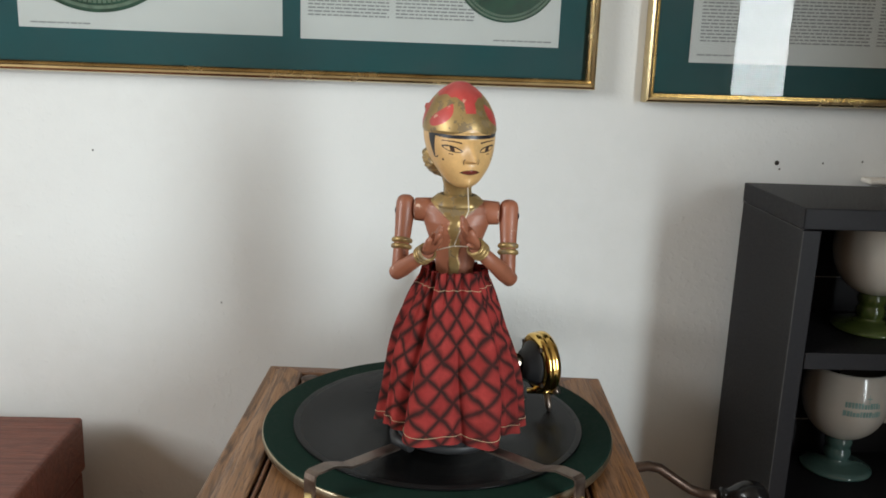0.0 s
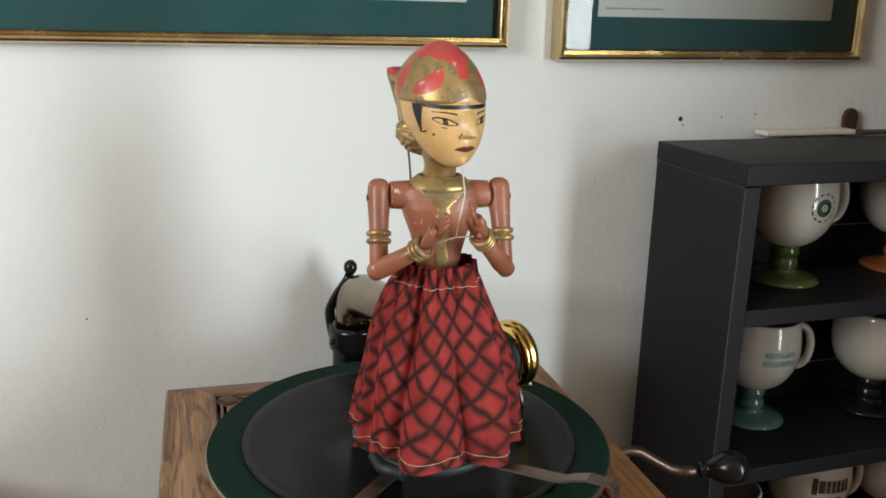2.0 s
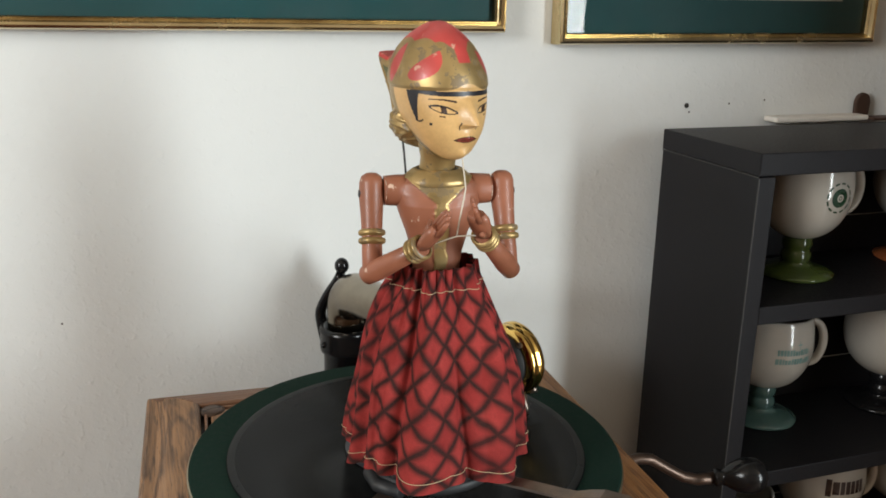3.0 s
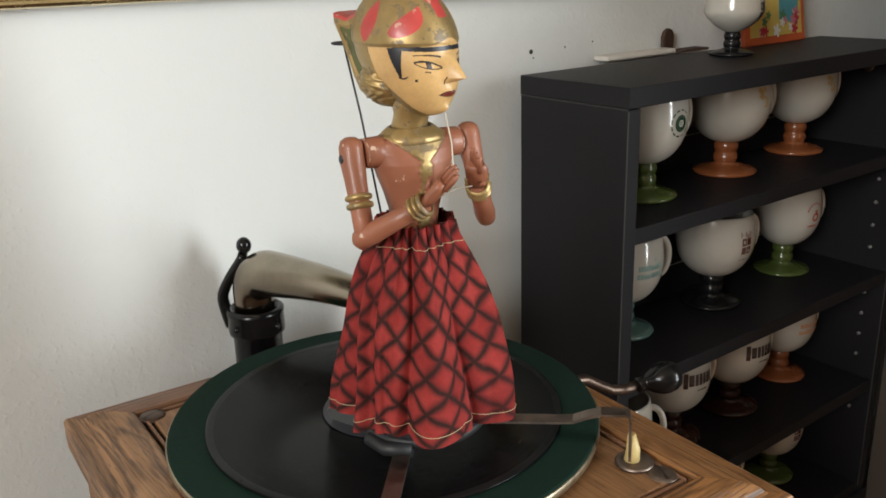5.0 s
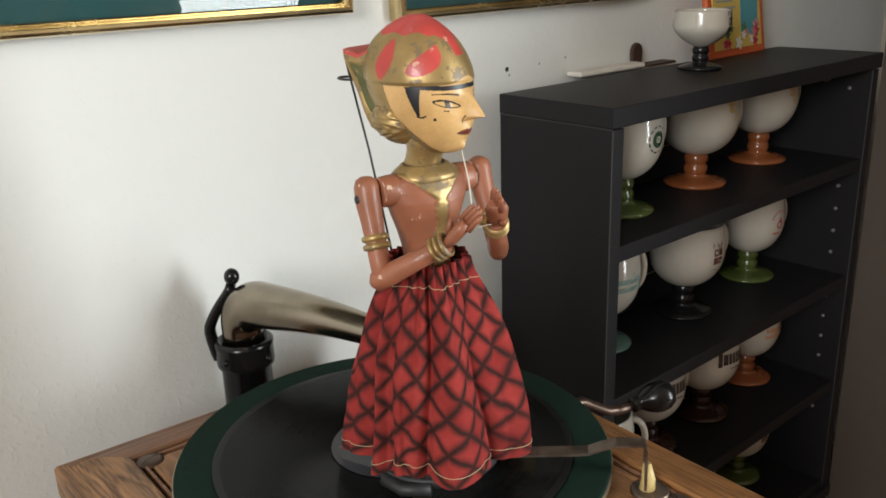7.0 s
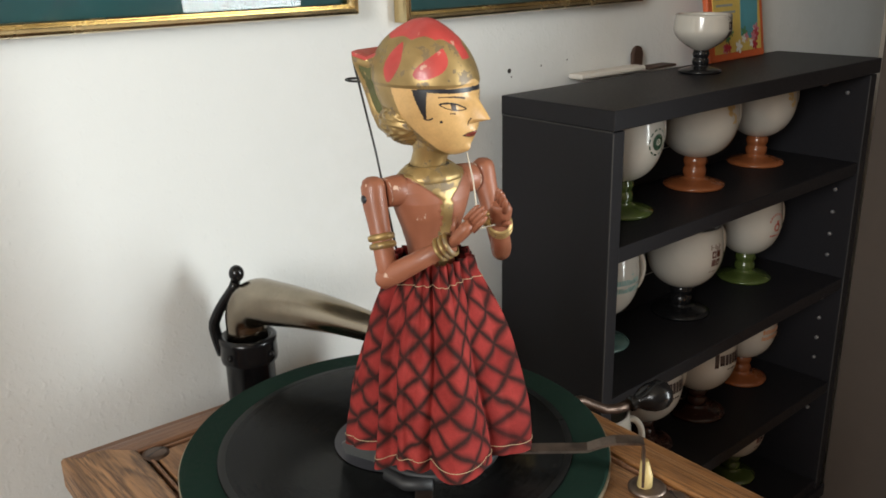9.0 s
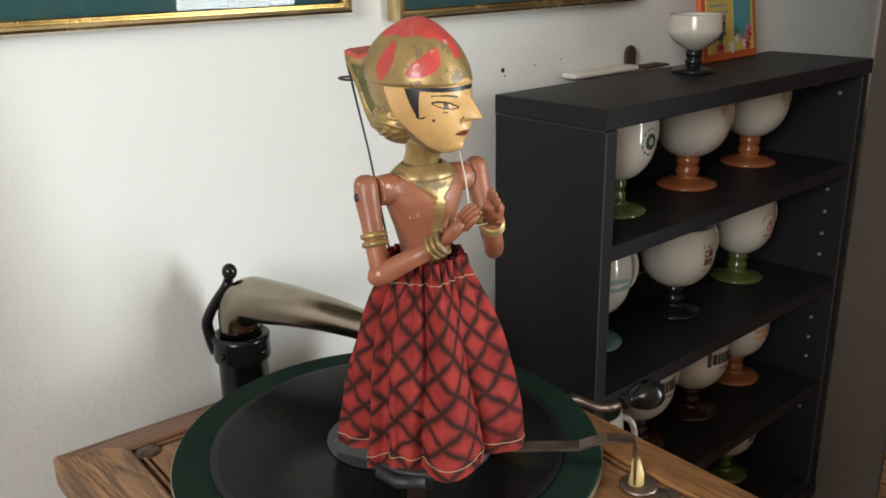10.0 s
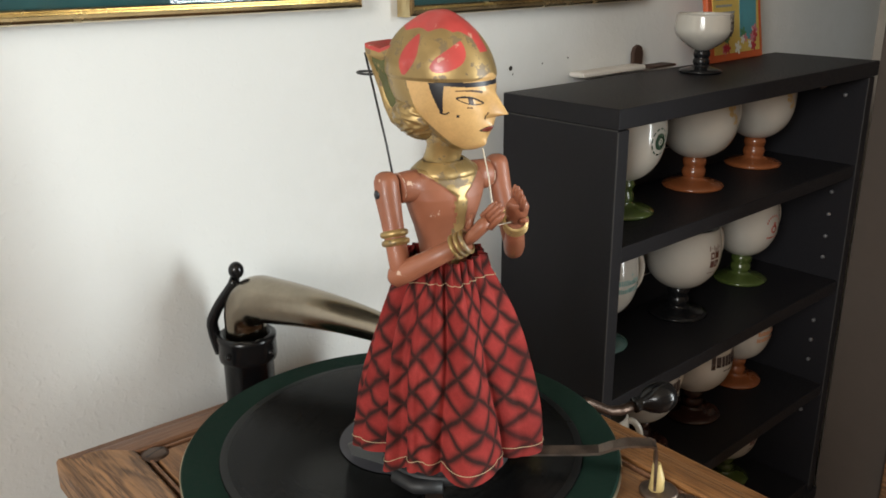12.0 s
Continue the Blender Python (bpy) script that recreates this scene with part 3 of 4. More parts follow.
for k in range(16):
    g = Geo()
    cx, cz, rr = rng.uniform(-0.060, 0.048), rng.uniform(0.014, 0.042), rng.uniform(0.006, 0.010)
    vs = [(cx, -0.0022 - 0.00005 * k, cz)]
    for j in range(20):
        q = rr * (0.45 + 0.55 * abs(math.cos(2.5 * 2 * math.pi * j / 20)))
        vs.append((cx + q * math.cos(2 * math.pi * j / 20), -0.0022 - 0.00005 * k, cz + q * math.sin(2 * math.pi * j / 20)))
    g.add(vs, [(0, 1 + j, 1 + (j + 1) % 20) for j in range(20)], PETAL[k % 4], False)
    part("printed_flower", g, card)
for k in range(5):
    part("printed_line", box((-0.060, -0.0017, 0.062 + 0.009 * k), (-0.012 - 0.006 * (k % 2), -0.0011, 0.065 + 0.009 * k), INK_SOFT, 0), card)

hook = thing("wall_bracket", (0.717, -0.004, STOP + 0.0002), 0, "small brown iron bracket standing on the bookcase", "bracket")
part("upright", prism([(-0.009, 0), (0.009, 0), (0.010, 0.019), (0.007, 0.026), (0.0, 0.029), (-0.007, 0.026), (-0.010, 0.019)], -0.006, BROWN_IRON, 0.001), hook)
part("foot_plate", box((-0.004, -0.028, 0.0005), (0.052, -0.006, 0.0035), BROWN_IRON, 0.001), hook)
strip = thing("plastic_strip", (0, 0, STOP + 0.0002), 0, "white plastic strip lying behind the bookcase top", "strip")
part("body", box((0.588, -0.026, 0), (0.712, -0.004, 0.006), WHITE_PLASTIC, 0.002), strip)
g = Geo()
g.lathe([(0, 0.0), (0.0024, 0.0), (0.0027, 0.0005), (0.0015, 0.0008), (0, 0.0003)], PLUG, 14, m=Matrix.Translation((0.492, -0.0002, 1.230)) @ pose(0, 0, 0, 90, 0, 0))
tagged(part("nail_hole", g), "small dark nail hole in the plaster", "nail hole")
for x, z, r in ((0.545, 1.231, 0.0012), (0.590, 1.234, 0.0012), (-0.265, 1.220, 0.0012), (0.496, 1.223, 0.0012), (-0.13, 1.05, 0.001)):
    g = Geo()
    g.lathe([(0, 0), (r, 0), (r * 0.5, 0.0005), (0, 0.0006)], SPECK, 10, m=Matrix.Translation((x, -0.0002, z)) @ pose(0, 0, 0, 90, 0, 0))
    tagged(part("wall_speck", g), "tiny dark speck on the white plaster", "speck")


# ---- framed pages ----
def framed(name, x0, x1, z0, z1, label, papers, tilt):
    ob = thing(name, ((x0 + x1) / 2, -0.001, z0), 0, label, "picture", "framed magazine pages")
    ob.rotation_euler[1] = radians(tilt)
    w, h = (x1 - x0) / 2, z1 - z0
    b, d = 0.0105, 0.019
    # rounded gilt profile, mitred: outer edge, ridge, inner lip
    prof = [(0.0, 0.0), (0.0, d * 0.72), (0.0012, d * 0.92), (0.0035, d), (0.0058, d * 0.95), (0.0074, d * 0.78), (0.0082, d * 0.74), (0.0094, d * 0.78), (b, d * 0.66), (b, 0.004)]
    corners = [(-w, 0), (w, 0), (w, h), (-w, h)]
    dirs = [(1, 1), (-1, 1), (-1, -1), (1, -1)]
    for k in range(4):
        g = Geo()
        (ax, az), (bx, bz) = corners[k], corners[(k + 1) % 4]
        (adx, adz), (bdx, bdz) = dirs[k], dirs[(k + 1) % 4]
        vs = [(ax + adx * q, -y, az + adz * q) for q, y in prof] + [(bx + bdx * q, -y, bz + bdz * q) for q, y in prof]
        n = len(prof)
        g.add(vs, [(i, i + 1, n + i + 1, n + i) for i in range(n - 1)], GOLD, False)
        part("frame_moulding", g, ob)
    part("mat_board", box((-w + 0.004, -0.006, 0.004), (w - 0.004, -0.003, h - 0.004), TEAL, 0), ob, "teal mat board")
    part("backing", box((-w + 0.003, -0.0028, 0.003), (w - 0.003, 0.0, h - 0.003), BROWN_IRON, 0), ob)
    for kind, p0, p1, q0, q1 in papers:
        cx = (x0 + x1) / 2
        sheet = part("magazine_page", box((p0 - cx, -0.0066, q0 - z0), (p1 - cx, -0.0060, q1 - z0), PAPER, 0), ob, "printed white magazine page")
        g = Geo()

        def bar(u0, u1, v0, v1, mat, y=-0.0069):
            g.add([(u0, y, v0), (u1, y, v0), (u1, y, v1), (u0, y, v1)], [(0, 1, 2, 3)], mat, False)

        def column(u0, u1, v0, v1, rg):
            v = v1
            while v > v0:
                u = u0
                end = u1 - (rg.uniform(0.0, 0.3) * (u1 - u0) if rg.random() < 0.15 else 0)
                while u < end - 0.002:
                    e = min(end, u + rg.uniform(0.003, 0.009))
                    bar(u, e, v - 0.0016, v, INK_SOFT)
                    u = e + 0.0012
                v -= 0.0036
        rg = random.Random(int(1000 * (p0 + 2)))
        u0, u1, v0, v1 = p0 - cx, p1 - cx, q0 - z0, q1 - z0
        if kind == "coin":
            column(u0 + 0.012, u0 + 0.075, v0 + 0.006, v0 + 0.0062, rg)
            ccx, ccz, cr = u0 + 0.082, v0 + 0.116, 0.099
            column(u0 + 0.02, u1 - 0.02, v0 + 0.22, v1 - 0.02, rg)
        elif kind == "text":
            for k in range(2):
                column(u0 + 0.008 + k * 0.092, u0 + 0.093 + k * 0.092, v0 + 0.024, v1 - 0.02, rg)
            column(u1 - 0.070, u1 - 0.006, v0 + 0.006, v0 + 0.0062, rg)
            ccx, ccz, cr = u1 - 0.058, v0 + 0.081, 0.057
        else:
            for k in range(3):
                column(u0 + 0.010 + k * 0.097, u0 + 0.100 + k * 0.097, v0 + 0.022, v1 - 0.02, rg)
            column(u0 + 0.008, u0 + 0.075, v0 + 0.009, v0 + 0.0092, rg)
            ccx = None
        tagged(part("printed_text", g, sheet, "dense small print in grey lines"), kind="stuff")
        if ccx is not None:
            g = Geo()
            g.lathe([(0, 0), (cr, 0)], COIN, 72, m=Matrix.Translation((ccx, -0.0072, ccz)) @ pose(0, 0, 0, 90, 0, 0))
            g.lathe([(cr * 0.93, 0), (cr * 0.965, 0)], COIN_LIGHT, 72, m=Matrix.Translation((ccx, -0.0074, ccz)) @ pose(0, 0, 0, 90, 0, 0))
            n = 110
            for j in range(n):
                t = 2 * math.pi * j / n
                for s in (0.86, ):
                    c, sn = math.cos(t), math.sin(t)
                    wd = cr * 0.018
                    g.add([(ccx + cr * s * c - wd * sn, -0.0074, ccz + cr * s * sn + wd * c), (ccx + cr * s * c + wd * sn, -0.0074, ccz + cr * s * sn - wd * c),
                           (ccx + cr * (s + 0.045) * c + wd * sn, -0.0074, ccz + cr * (s + 0.045) * sn - wd * c), (ccx + cr * (s + 0.045) * c - wd * sn, -0.0074, ccz + cr * (s + 0.045) * sn + wd * c)], [(0, 1, 2, 3)], COIN_LIGHT, False)
            part("printed_coin", g, sheet, "dark green printed coin")
    pane = part("glass_pane", box((-w + 0.009, -0.0098, 0.009), (w - 0.009, -0.0084, h - 0.009), GLASS, 0), ob, "clear reflecting glass")
    return ob


framed("framed_pages", -0.42, 0.277, 1.3035, 1.78, "gold-framed magazine pages with coins on a teal mat", [("coin", -0.331, -0.058, 1.348, 1.72), ("text", -0.039, 0.2355, 1.3465, 1.72)], 0.0)
framed("framed_page", 0.331, 0.710, 1.294, 1.78, "gold-framed page of small print on a teal mat", [("page", 0.3785, 0.670, 1.3375, 1.72)], -0.4)

# ---- red wooden box ----
chest = thing("wooden_box", (-0.434, -0.19, 0.7102), 0, "closed red-brown polished wooden box on the sideboard", "box")
part("body", box((-0.15, -0.155, 0.0), (0.15, 0.155, 0.145), MAHOGANY, 0.003), chest)
part("lid", box((-0.153, -0.158, 0.147), (0.153, 0.158, 0.211), MAHOGANY, 0.004), chest)

# ---- gramophone ----
BX0, BX1, BY0, BY1, DZ = -0.071, 0.279, -0.478, -0.093, 1.020
PC = (0.1097, -0.2680)
gram = thing("gramophone", (PC[0], PC[1], 0.7102), 0, "antique oak table gramophone with green felt turntable", "gramophone")
inv = gram.matrix_world.inverted()
ASKEW = Matrix.Translation((*PC, 0)) @ pose(0, 0, 0, 0, 0, -2.7) @ Matrix.Translation((-PC[0], -PC[1], 0))


def gpart(name, geo, parent=None, label=""):
    """A part of the gramophone, built in world coordinates."""
    ob = part(name, geo, None, label)
    ob.parent = parent or gram
    if not parent:
        ob.matrix_parent_inverse = inv.copy()
    return ob


def cpart(name, geo):
    """A part of the wooden case, which stands slightly askew to the wall."""
    ob = gpart(name, geo)
    ob.data.transform(ASKEW)
    return ob


cpart("body", box((BX0 + 0.008, BY0 + 0.008, 0.7302), (BX1 - 0.008, BY1 - 0.006, DZ - 0.036), OAK_X, 0.002))
cpart("plinth", box((BX0 - 0.004, BY0 - 0.004, 0.7102), (BX1 + 0.004, BY1 + 0.002, 0.7302), OAK_X, 0.004))
IX0, IX1, IY0, IY1 = BX0 + 0.0425, BX1 - 0.049, BY0 + 0.038, BY1 - 0.0474
# moulded section of the top rails: share of the way in from the outer edge, and height
OGEE = [(0.0, DZ - 0.036), (0.0, DZ - 0.0150), (0.03, DZ - 0.0124), (0.08, DZ - 0.0112), (0.24, DZ - 0.0108), (0.30, DZ - 0.0098), (0.34, DZ - 0.0072), (0.42, DZ - 0.0048),
        (0.56, DZ - 0.0022), (0.74, DZ - 0.0006), (0.96, DZ), (1.0, DZ - 0.0012), (1.0, DZ - 0.020)]


def rail(a, b, a_in, b_in, mat):
    """A mitred, moulded rail of the top frame, from outer corners a, b to inner corners a_in, b_in."""
    g = Geo()
    a, b, a_in, b_in = (Vector((*p, 0)) for p in (a, b, a_in, b_in))
    gap = (b - a).normalized() * 0.0003
    n = len(OGEE)
    ends = [[p.lerp(q, f) + sg * gap + Vector((0, 0, z)) for f, z in OGEE] for p, q, sg in ((a, a_in, 1), (b, b_in, -1))]
    g.add(ends[0] + ends[1], [(k, (k + 1) % n, n + (k + 1) % n, n + k) for k in range(n)], mat, False)
    g.add(ends[0] + ends[1], [tuple(range(n)), tuple(range(2 * n - 1, n - 1, -1))], mat, False)
    return g


OUT = ((BX0, BY0), (BX1, BY0), (BX1, BY1), (BX0, BY1))
INN = ((IX0, IY0), (IX1, IY0), (IX1, IY1), (IX0, IY1))
for k, mat in enumerate((OAK_X, OAK_RIGHT, OAK_BACK, OAK_Y)):
    cpart("top_rail", rail(OUT[k], OUT[(k + 1) % 4], INN[k], INN[(k + 1) % 4], mat))
cpart("groove_bed", box((IX0, IY0, DZ - 0.02), (IX1, IY1, DZ - 0.0075), GROOVE, 0))
# thin bead inside the frame, then the deck board
for a, b in (((IX0 + 0.003, IY0 + 0.003), (IX0 + 0.0055, IY1 - 0.003)), ((IX1 - 0.0055, IY0 + 0.003), (IX1 - 0.003, IY1 - 0.003)), ((IX0 + 0.006, IY1 - 0.0055), (IX1 - 0.006, IY1 - 0.003)), ((IX0 + 0.006, IY0 + 0.003), (IX1 - 0.006, IY0 + 0.0055))):
    cpart("bead", box((a[0], a[1], DZ - 0.0075), (b[0], b[1], DZ - 0.0015), OAK_BACK, 0.0008))
cpart("deck_board", box((IX0 + 0.008, IY0 + 0.008, DZ - 0.0075), (IX1 - 0.008, IY1 - 0.008, DZ - 0.002), DECK, 0.0015))
DT = DZ - 0.002


def slotted_screw(x, y, turn, mat):
    g = Geo()
    g.lathe([(0.0098, -0.001), (0.0098, 0.0001), (0.0090, 0.0002), (0.0086, 0.0007), (0.0066, 0.0014), (0.0035, 0.0018), (0, 0.0019)], mat, 24, at=(x, y, DT))
    s = gpart("screw", g, None, "slotted screw head")
    c, q = math.cos(radians(turn)), math.sin(radians(turn))
    g = Geo()
    g.add([(x - 0.0078 * c + 0.0012 * q, y - 0.0078 * q - 0.0012 * c, DT + 0.0016), (x + 0.0078 * c + 0.0012 * q, y + 0.0078 * q - 0.0012 * c, DT + 0.0016), (x + 0.0078 * c - 0.0012 * q, y + 0.0078 * q + 0.0012 * c, DT + 0.0016), (x - 0.0078 * c - 0.0012 * q, y - 0.0078 * q + 0.0012 * c, DT + 0.0016),
           (x, y, DT + 0.0021)], [(0, 1, 4), (1, 2, 4), (2, 3, 4), (3, 0, 4)], GROOVE, False)
    gpart("slot", g, s)


slotted_screw(-0.0135, -0.1435, 20, AGED)
slotted_screw(0.2115, -0.4285, 65, STEEL)
slotted_screw(-0.0135, -0.4285, 40, STEEL)
slotted_screw(0.232, -0.1435, 5, AGED)

PT = 1.0325
g = Geo()
g.lathe([(0, PT - 0.0095), (0.1450, PT - 0.0095), (0.1470, PT - 0.0080), (0.1478, PT - 0.0055), (0.1478, PT - 0.0018), (0.1472, PT - 0.0010), (0.1466, PT - 0.0010)], RIM, 128, at=(*PC, 0))
platter = gpart("turntable", g, None, "metal turntable with a bright rim")
g = Geo()
g.lathe([(0, DT), (0.02, DT), (0.02, PT - 0.0095)], STEEL, 24, at=(*PC, 0))
gpart("hub", g, platter)
g = Geo()
g.lathe([(0.1470, PT - 0.0012), (0.1466, PT - 0.0002), (0.1450, PT), (0, PT)], FELT, 128, at=(*PC, 0))
gpart("felt_mat", g, platter, "dark green felt")

# bracket behind the case, elbow and tapering arm
AB = Vector((0.1155, -0.050, 0))
AD = Vector((0.235, -0.972, 0)).normalized()
g = Geo()
g.lathe([(0, 0.84), (0.019, 0.84), (0.0215, 0.86), (0.0215, 1.017), (0.0245, 1.0185), (0.0250, 1.022), (0.0245, 1.035), (0.0252, 1.037), (0.0252, 1.040), (0.0225, 1.042), (0.0205, 1.042), (0.0200, 1.033), (0, 1.033)], LACQUER, 48, at=(AB.x, AB.y, 0))
column = gpart("bracket_column", g, None, "glossy black bracket column")
gpart("wall_plate", box((AB.x - 0.027, BY1 - 0.002, 0.83), (AB.x + 0.027, BY1 + 0.012, 0.96), LACQUER, 0.003), column)
for a in (200, 290, 20):
    g = Geo()
    g.ball((AB.x + 0.025 * math.cos(radians(a)), AB.y + 0.025 * math.sin(radians(a)), 1.0275), 0.0028, LACQUER, 12)
    gpart("collar_screw", g, column)
g = Geo()
pts, rr = [], []
for k in range(13):
    t = k / 12 * math.pi / 2
    c = AB + Vector((0, 0, 1.052)) + AD * 0.0255
    pts.append(c - AD * 0.0255 * math.cos(t) + Vector((0, 0, 0.0255 * math.sin(t))))
    rr.append(0.0178 + 0.0022 * math.sin(t))
pts.insert(0, AB + Vector((0, 0, 1.029)))
rr.insert(0, 0.0178)
TIP = Vector((0.161, -0.238, 1.078))
start = pts[-1]
for k in range(1, 13):
    t = k / 12
    pts.append(start.lerp(TIP, t) + Vector((0, 0, 0.005 * math.sin(math.pi * t))))
    rr.append(0.0200 - 0.0118 * t)
g.tube(pts, rr, NICKEL, 32)
arm = gpart("tone_arm", g, None, "satin nickel tapering tone arm")
g = Geo()
out = Vector((-0.67, 0.74, 0))
cr = [AB + out * (0.0240 + 0.0062 * math.sin(math.pi * min(1, t * 1.1)) - 0.018 * max(0, t - 0.40) / 0.60) + Vector((0, 0, 1.022 + 0.069 * t)) for t in [k / 14 for k in range(15)]]
g.tube(cr, [0.0054 - 0.0012 * k / 14 for k in range(15)], LACQUER, 14, flat=1.2)
top = cr[-1]
g.ball(top + AD * 0.002 + Vector((0, 0, 0.0075)), (0.0066, 0.0066, 0.0075), LACQUER, 20)
g.tube([top, top + AD * 0.008 + Vector((0, 0, -0.012))], 0.0022, LACQUER, 10)
gpart("crescent_bracket", g, column, "black curved bracket with a ball top")
# sound box
AX = Vector((0.93, 0.33, 0.05)).normalized()
SB = Vector((0.199, -0.242, 1.078))
m_box = Matrix.Translation(SB) @ AX.to_track_quat("Z", "Y").to_matrix().to_4x4()
g = Geo()
g.tube([TIP - Vector((0.003, -0.004, 0)), TIP + AX * 0.006, SB - AX * 0.016], [0.0082, 0.0080, 0.0075], NICKEL, 24)
gpart("arm_tip", g, arm)
g = Geo()
g.lathe([(0, -0.018), (0.011, -0.018), (0.0135, -0.016), (0.0165, -0.011), (0.0198, -0.0085), (0.0200, -0.006), (0, -0.006)], RUBBER, 40, m=m_box)
boss = gpart("sound_box_back", g, arm, "black rubber back of the sound box")
g = Geo()
g.lathe([(0.0195, -0.0065), (0.0245, -0.0065), (0.0262, -0.005), (0.0268, -0.002), (0.0255, -0.0005), (0.0268, 0.0010), (0.0268, 0.0050), (0.0258, 0.0066), (0.0232, 0.0070), (0.0222, 0.0050), (0, 0.0046)], BRASS, 56, m=m_box)
ring_ob = gpart("sound_box", g, arm, "polished brass sound box")
for a in (40, 130, 220, 310):
    g = Geo()
    g.lathe([(0.0022, -0.0085), (0.0022, -0.0068), (0, -0.009)], STEEL, 10, m=m_box @ Matrix.Translation((0.0222 * math.cos(radians(a)), 0.0222 * math.sin(radians(a)), 0)))
    gpart("rim_screw", g, ring_ob)
g = Geo()
low = SB + Vector((0, 0, -0.0275)) + AX * 0.001
g.tube([low - Vector((0.011, 0, 0)), low + Vector((0.013, -0.004, 0.001))], 0.0026, BRASS, 12)
g.tube([low + Vector((0.012, -0.003, 0.001)), low + Vector((0.0165, -0.005, 0.003))], 0.0034, STEEL, 10)
g.tube([low + Vector((0.006, -0.002, 0)), low + Vector((0.008, -0.006, -0.012)), low + Vector((0.009, -0.008, -0.0185))], [0.0032, 0.0030, 0.0007], STEEL, 10)
gpart("needle_holder", g, ring_ob, "steel needle clamp")

# winding crank
g = Geo()
g.tube([(0.2640, -0.2670, 0.9860), (0.2860, -0.2690, 0.9920), (0.2950, -0.2705, 0.9945), (0.3050, -0.2720, 0.9930), (0.3190, -0.2745, 0.9840), (0.3320, -0.2770, 0.9760), (0.3440, -0.2800, 0.9730), (0.3580, -0.2860, 0.9760)], [0.0046, 0.0046, 0.0045, 0.0044, 0.0043, 0.0043, 0.0046, 0.0048], AGED, 16)
crank = gpart("crank", g, None, "dull steel winding crank")
kd = Vector((0.86, -0.47, 0.20)).normalized()
m_k = Matrix.Translation((0.3560, -0.2850, 0.9755)) @ kd.to_track_quat("Z", "Y").to_matrix().to_4x4()
g = Geo()
g.lathe([(0, 0), (0.0068, 0), (0.0070, 0.003), (0.0060, 0.0050), (0.0070, 0.008), (0.0105, 0.013), (0.0134, 0.020), (0.0140, 0.026), (0.0130, 0.032), (0.0098, 0.037), (0.005, 0.0396), (0, 0.0401)], LACQUER, 36, m=m_k)
gpart("crank_knob", g, crank, "black lacquered pear knob")

# ---- record ----
rec = thing("record", (*PC, PT + 0.0002), 0, "black shellac record lying on the green turntable", "record")
g = Geo()
g.lathe([(0, 0), (0.1208, 0), (0.1225, 0.0008), (0.1221, 0.0019), (0.1203, 0.0022), (0.1150, 0.0019), (0.045, 0.0019), (0.0445, 0.0016), (0, 0.0016)], VINYL, 128)
part("disc", g, rec)
g = Geo()
g.lathe([(0.043, 0.0019), (0.0, 0.0021)], LABEL, 64)
part("label", g, rec, "dark round paper label")
g = Geo()
g.lathe([(0.1168, 0.00200), (0.1206, 0.00228), (0.1219, 0.0020)], varied("record_lead_in", (0.013, 0.0138, 0.014), 0.34, spread=0.2, scale=90, spec=0.12), 128)
part("rim_band", g, rec, "smooth grey outer band")
RT = PT + 0.0022

# ---- stand that holds the puppet over the record ----
DX, DY = 0.1165, -0.3035
stand = thing("puppet_stand", (DX, DY, RT), 0, "round puppet stand with two bent steel straps to the deck", "stand")
inv2 = stand.matrix_world.inverted()


def spart(name, geo, parent=None, label=""):
    ob = part(name, geo, None, label)
    ob.parent = parent or stand
    if not parent:
        ob.matrix_parent_inverse = inv2.copy()
    return ob


g = Geo()
g.lathe([(0, RT + 0.0045), (0.041, RT + 0.0045), (0.0425, RT + 0.006), (0.0425, RT + 0.010), (0.041, RT + 0.0115), (0, RT + 0.0115)], RUBBER, 56, at=(DX, DY, 0))
spart("base_disc", g, None, "black base disc")
g = Geo()
g.tube([(DX - 0.036, DY + 0.003, RT + 0.0055), (DX - 0.043, DY - 0.003, RT + 0.0050), (DX - 0.042, DY - 0.018, RT + 0.0050), (DX - 0.030, DY - 0.031, RT + 0.0052)], 0.0046, RUBBER, 12)
spart("rubber_roller", g, None, "black rubber roller")
plate = prism([(-0.030, 0.0), (0.026, 0.0), (0.030, 0.007), (0.012, 0.016), (-0.022, 0.018), (-0.030, 0.011)], 0.0016, varied("grey_celluloid", (0.085, 0.088, 0.085), 0.35, spread=0.2))
plate.transform(Matrix.Translation((0.082, -0.289, RT + 0.0002)) @ pose(0, 0, 0, 0, 0, -70) @ pose(0, 0, 0, 24, 0, 0))
spart("side_plate", plate, None, "grey celluloid side plate")


